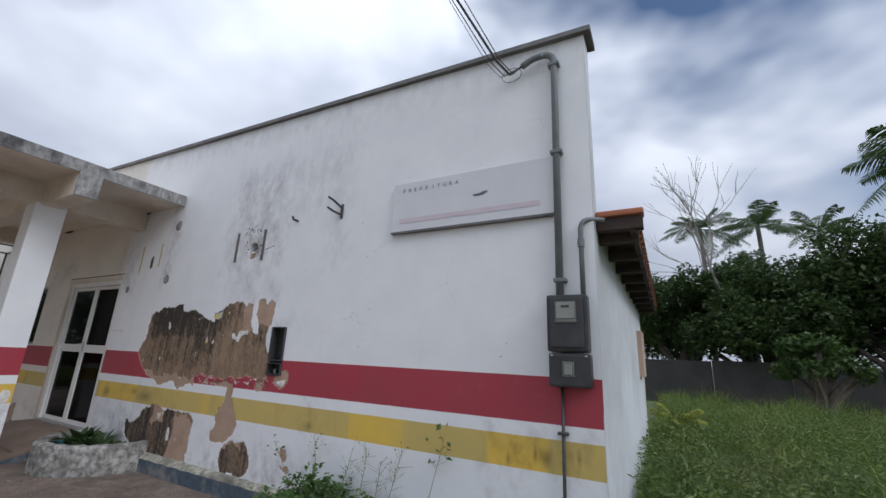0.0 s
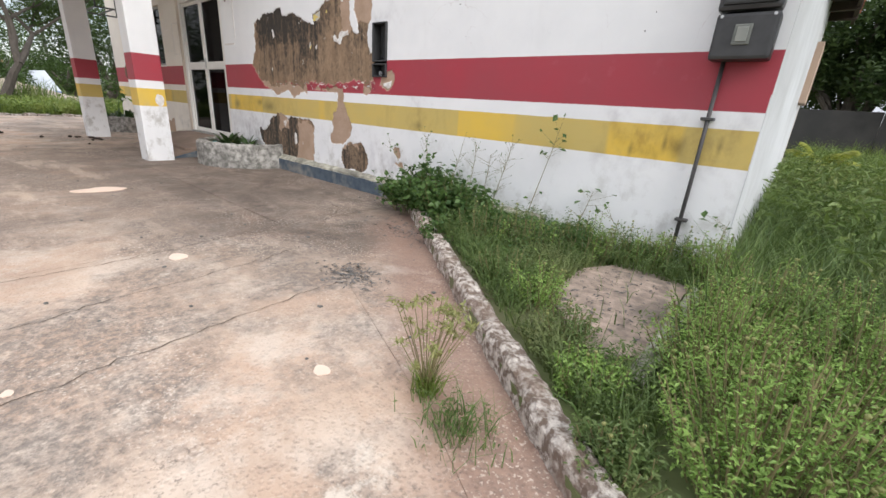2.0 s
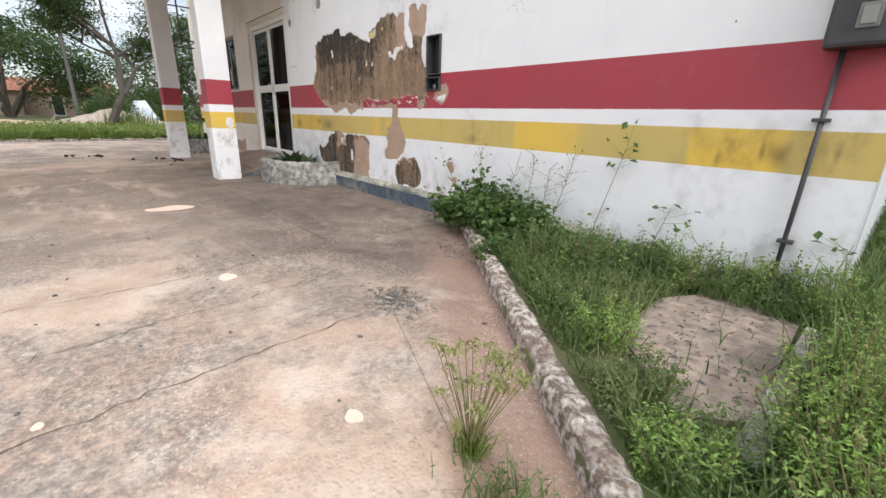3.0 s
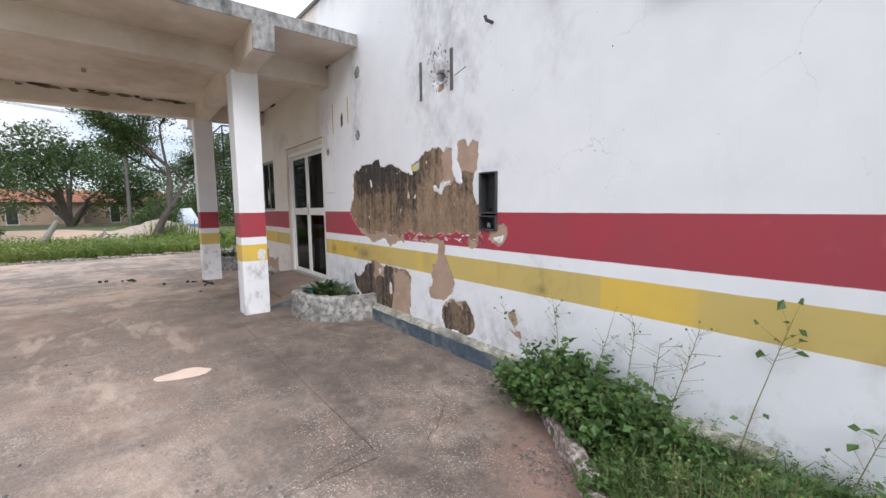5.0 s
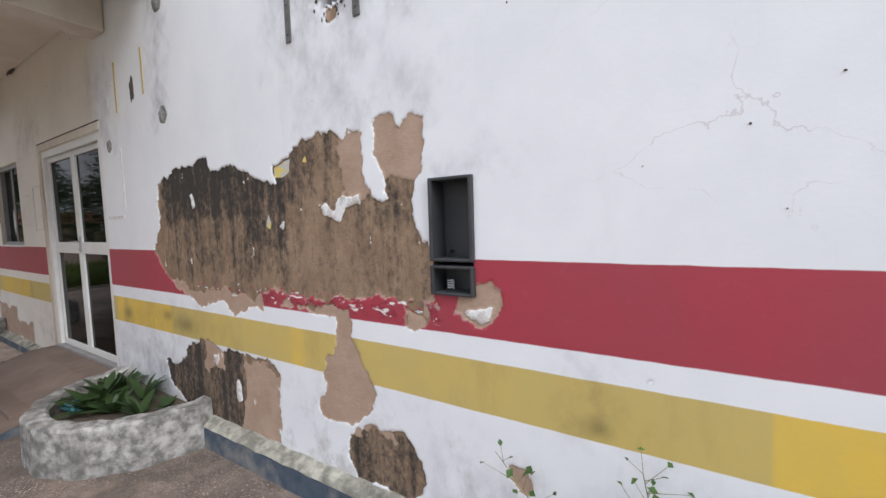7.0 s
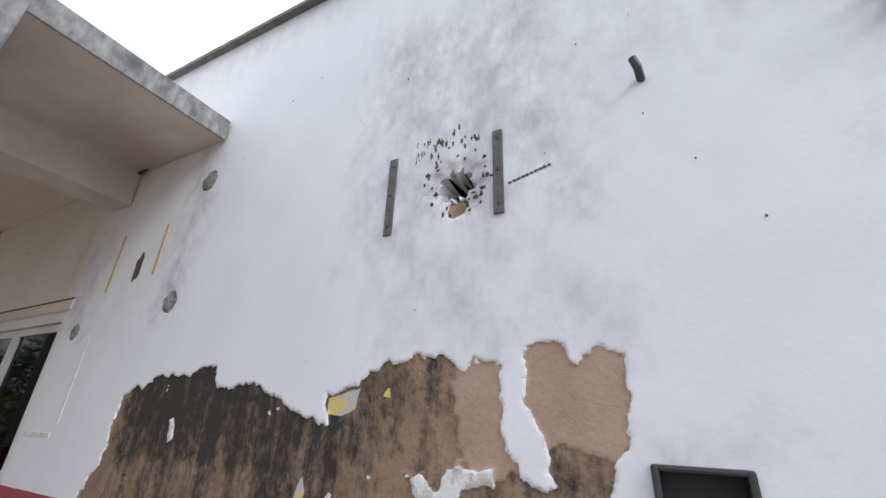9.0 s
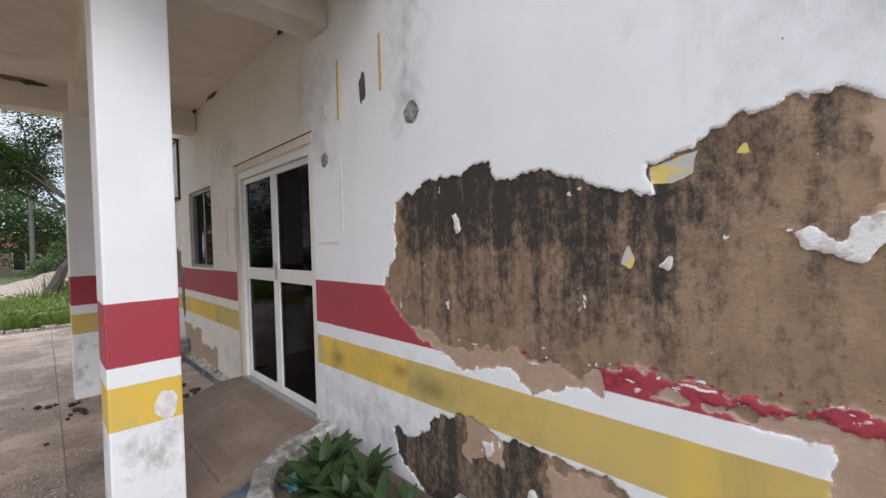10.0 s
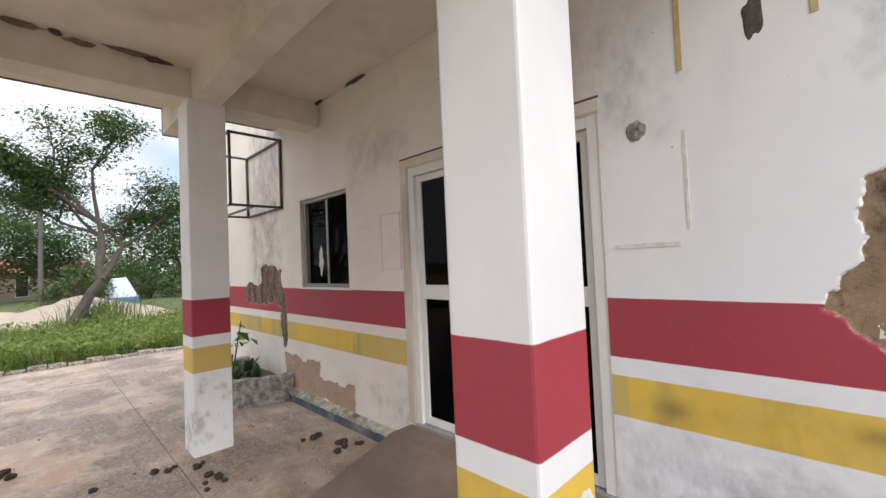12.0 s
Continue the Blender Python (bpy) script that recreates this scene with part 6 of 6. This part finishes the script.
tagged(solid("reed_clump", Shape().blades(reeds, 1.0, rg, 0.016, 0.6), M_FIELD, "tall arching grass beside the tree", "grass"), kind="stuff")


def pole(x, y, h, label):
    p = thing("utility_pole", label, "utility pole", at=(x, y, -0.05))
    part("shaft", Shape().tube([(0, 0, 0), (0, 0, h)], [0.16, 0.10], 10), M_OLDWOOD, p)
    part("crossarm", Shape().block((-0.06, -0.9, h - 0.5), (0.06, 0.9, h - 0.38), 0.01), M_OLDWOOD, p)
    for y0 in (-0.8, 0, 0.8):
        part("insulator", Shape().tube([(0, y0, h - 0.38), (0, y0, h - 0.2)], 0.04, 8), M_GREYALU, p)


pole(-38, -2.0, 9, "weathered utility pole by the sand track")
pole(-55, 5.2, 8, "distant utility pole with a crossarm")
ln = thing("power_line", "thin overhead power lines along the road", "cable")
for k in (-0.8, 0, 0.8):
    part("wire", Shape().tube([(-38 + 0.1, -2.0 + k, 8.8), (-30, -14 + k, 8.5), (-20, -26 + k, 9.2)], 0.012, 4), M_STEEL, ln)
    part("wire", Shape().tube([(-38, -2.0 + k, 8.8), (-47, 0 + k, 7.7), (-55, 5.2 + k, 7.8)], 0.012, 4), M_STEEL, ln)

stump = thing("leaning_post", "leaning grey dead post in the weeds", "post", at=(-15.2, -5.0, -0.03))
part("shaft", Shape().tube([(0, 0, 0), (0.1, 0.25, 0.5), (0.15, 0.55, 1.05)], [0.13, 0.11, 0.08], 9), M_PALEBARK, stump)
st2 = thing("leaning_post", "thin leaning stake in the weeds", "post", at=(-15.2, -3.4, -0.03))
part("shaft", Shape().tube([(0, 0, 0), (0.1, 0.35, 0.7)], [0.04, 0.03], 7), M_PALEBARK, st2)

tent = thing("tarpaulin_shelter", "small white and blue tarpaulin shelter on the lawn", "shelter", at=(-31, 1.4, -0.03))
sh = Shape().add([(-0.9, -0.8, 0.35), (0.9, -0.8, 0.35), (1.0, 0.8, 0.35), (-0.9, 0.8, 0.35), (-0.4, -0.35, 1.5), (0.4, -0.3, 1.45), (0.4, 0.3, 1.55), (-0.4, 0.3, 1.4)], [(0, 1, 5, 4), (1, 2, 6, 5), (2, 3, 7, 6), (3, 0, 4, 7), (4, 5, 6, 7), (0, 3, 2, 1)])
part("cover", sh, M_TARP, tent)
part("skirt", Shape().block((-0.92, -0.82, 0), (1.0, 0.82, 0.36), 0.03), M_TARPBLUE, tent, "blue lower band")


def house(x, y, w, d, h, label):
    t = thing("house", label, "house", "far houses", at=(x, y, -0.05))
    part("wall", Shape().hexa((-d / 2, -w / 2, 0), (d / 2, w / 2, h)), M_HOUSE, t)
    ov = 0.6
    part("roof", Shape().add([(-d / 2 - ov, -w / 2 - ov, h - 0.1), (d / 2 + ov, -w / 2 - ov, h - 0.1), (d / 2 + ov, w / 2 + ov, h - 0.1), (-d / 2 - ov, w / 2 + ov, h - 0.1), (0, -w / 2 - ov, h + 1.3), (0, w / 2 + ov, h + 1.3)],
                             [(0, 1, 4), (2, 3, 5), (1, 2, 5, 4), (3, 0, 4, 5), (0, 3, 2, 1)]), M_TILE, t, "orange clay tile roof")
    for k in range(3):
        yy = -w / 2 + (k + 0.5) * w / 3
        wd = part("window" if k != 1 else "door", Shape().block((d / 2, yy - 0.5, 0.9 if k != 1 else 0), (d / 2 + 0.05, yy + 0.5, 2.1), 0.01), M_ALU, t)
        part("pane", Shape().hexa((d / 2 + 0.05, yy - 0.42, 1.0 if k != 1 else 0.1), (d / 2 + 0.056, yy + 0.42, 2.02)), M_BLACK, wd)


house(-58, -11.5, 11, 7, 2.5, "low far house with an orange tiled roof")
house(-60, -3.2, 9, 7, 2.5, "low far house with an orange tiled roof and pale front")

# ---- distance behind the field ----
bw = thing("boundary_wall", "long dark stained masonry boundary wall", "wall", kind="structure")
for k in range(14):
    x = 6.2 + 2.6 * k
    part("panel", Shape().block((x, 18 - 0.06 * k, -0.1), (x + 2.58, 18.16 - 0.06 * k, 1.75 + 0.05 * math.sin(k * 2.3)), 0.02), M_MASON, bw)
for i, (x, y, r, h) in enumerate(((8.0, 20.5, 2.6, 5.4), (10.8, 20, 2.6, 5.2), (13.2, 21, 2.8, 5.6), (15.6, 19.6, 2.8, 6.6), (18.5, 20.5, 3.4, 7.2), (22.5, 21.5, 3.6, 7.6), (27, 22, 4.2, 8), (5, 23, 3, 5.5), (12, 24, 3.5, 6.0))):
    bush_mass(x, y, r * 1.1, r * 1.1, h * 1.26, 60 + i, M_MANGO, "dense dark green tree behind the boundary wall", 17000, 0.23, 1.9)
tree(10.6, 18.8, 11.0, 0.13, 77, M_CROWN, "bare branched dead tree above the hedge", 0, 0.2, 0.55, 0.5, 4, (0.03, 0), 0.36, M_PALEBARK)
bush_mass(11.4, 14.6, 1.2, 1.2, 2.7, 81, M_CROWN, "light green young tree in the field", 1800, 0.22, 1.2)


def palm(x, y, h, frond, n, seed, material, label, rad=0.13):
    q = np.random.default_rng(seed)
    t = thing("palm_tree", label, "palm", at=(x, y, -0.02))
    part("trunk", Shape().tube([(0, 0, 0), (0.1, 0.05, h * 0.5), (0.05, 0, h)], [rad * 1.3, rad, rad * 0.9], 9), M_PALEBARK, t)
    for i in range(n):
        a = i * 2.4 + q.uniform(-0.2, 0.2)
        el = q.uniform(-0.15, 1.2)
        pts = []
        for k in range(9):
            u = k / 8
            d = frond * u * math.cos(el) * (1 - 0.1 * u)
            z = h + frond * u * math.sin(el) - frond * 0.42 * u * u
            pts.append(Vector((0.05 + math.cos(a) * d, math.sin(a) * d, z)))
        sh = Shape().tube(pts, [0.022 * frond / 2.5 * (1 - 0.1 * k) for k in range(9)], 4)
        side = Vector((-math.sin(a), math.cos(a), 0))
        for k in range(38):
            u = 0.12 + 0.87 * k / 37
            i0 = min(int(u * 8), 7)
            p = pts[i0].lerp(pts[i0 + 1], u * 8 - i0)
            fw = (pts[i0 + 1] - pts[i0]).normalized()
            ll = frond * 0.26 * math.sin(math.pi * (0.15 + 0.8 * u)) + 0.05
            for s in (-1, 1):
                e = p + side * s * ll * 0.8 + fw * ll * 0.5 - Vector((0, 0, ll * q.uniform(0.25, 0.6)))
                m = p.lerp(e, 0.45) + Vector((0, 0, ll * 0.08))
                w = fw * 0.010 * frond
                sh.add([p - w * 0.5, p + w * 0.5, m + w, e, m - w], [(0, 1, 2, 4), (4, 2, 3)])
        part("frond", sh, material, t)
    return t


palm(9.5, 25, 9.6, 2.6, 16, 1, M_PALM, "tall coconut palm behind the trees")
palm(12.5, 26, 9.7, 2.8, 16, 2, M_PALM, "tall coconut palm behind the trees")
palm(15.2, 26, 9.2, 2.6, 14, 3, M_PALM, "coconut palm with drooping fronds")
palm(13.6, 10.5, 6.7, 2.5, 18, 4, M_PALM, "nearer coconut palm with dark drooping fronds")
palm(7.2, 6.2, 0.45, 0.75, 11, 5, M_YPALM, "young yellow green palm in the grass", 0.06)
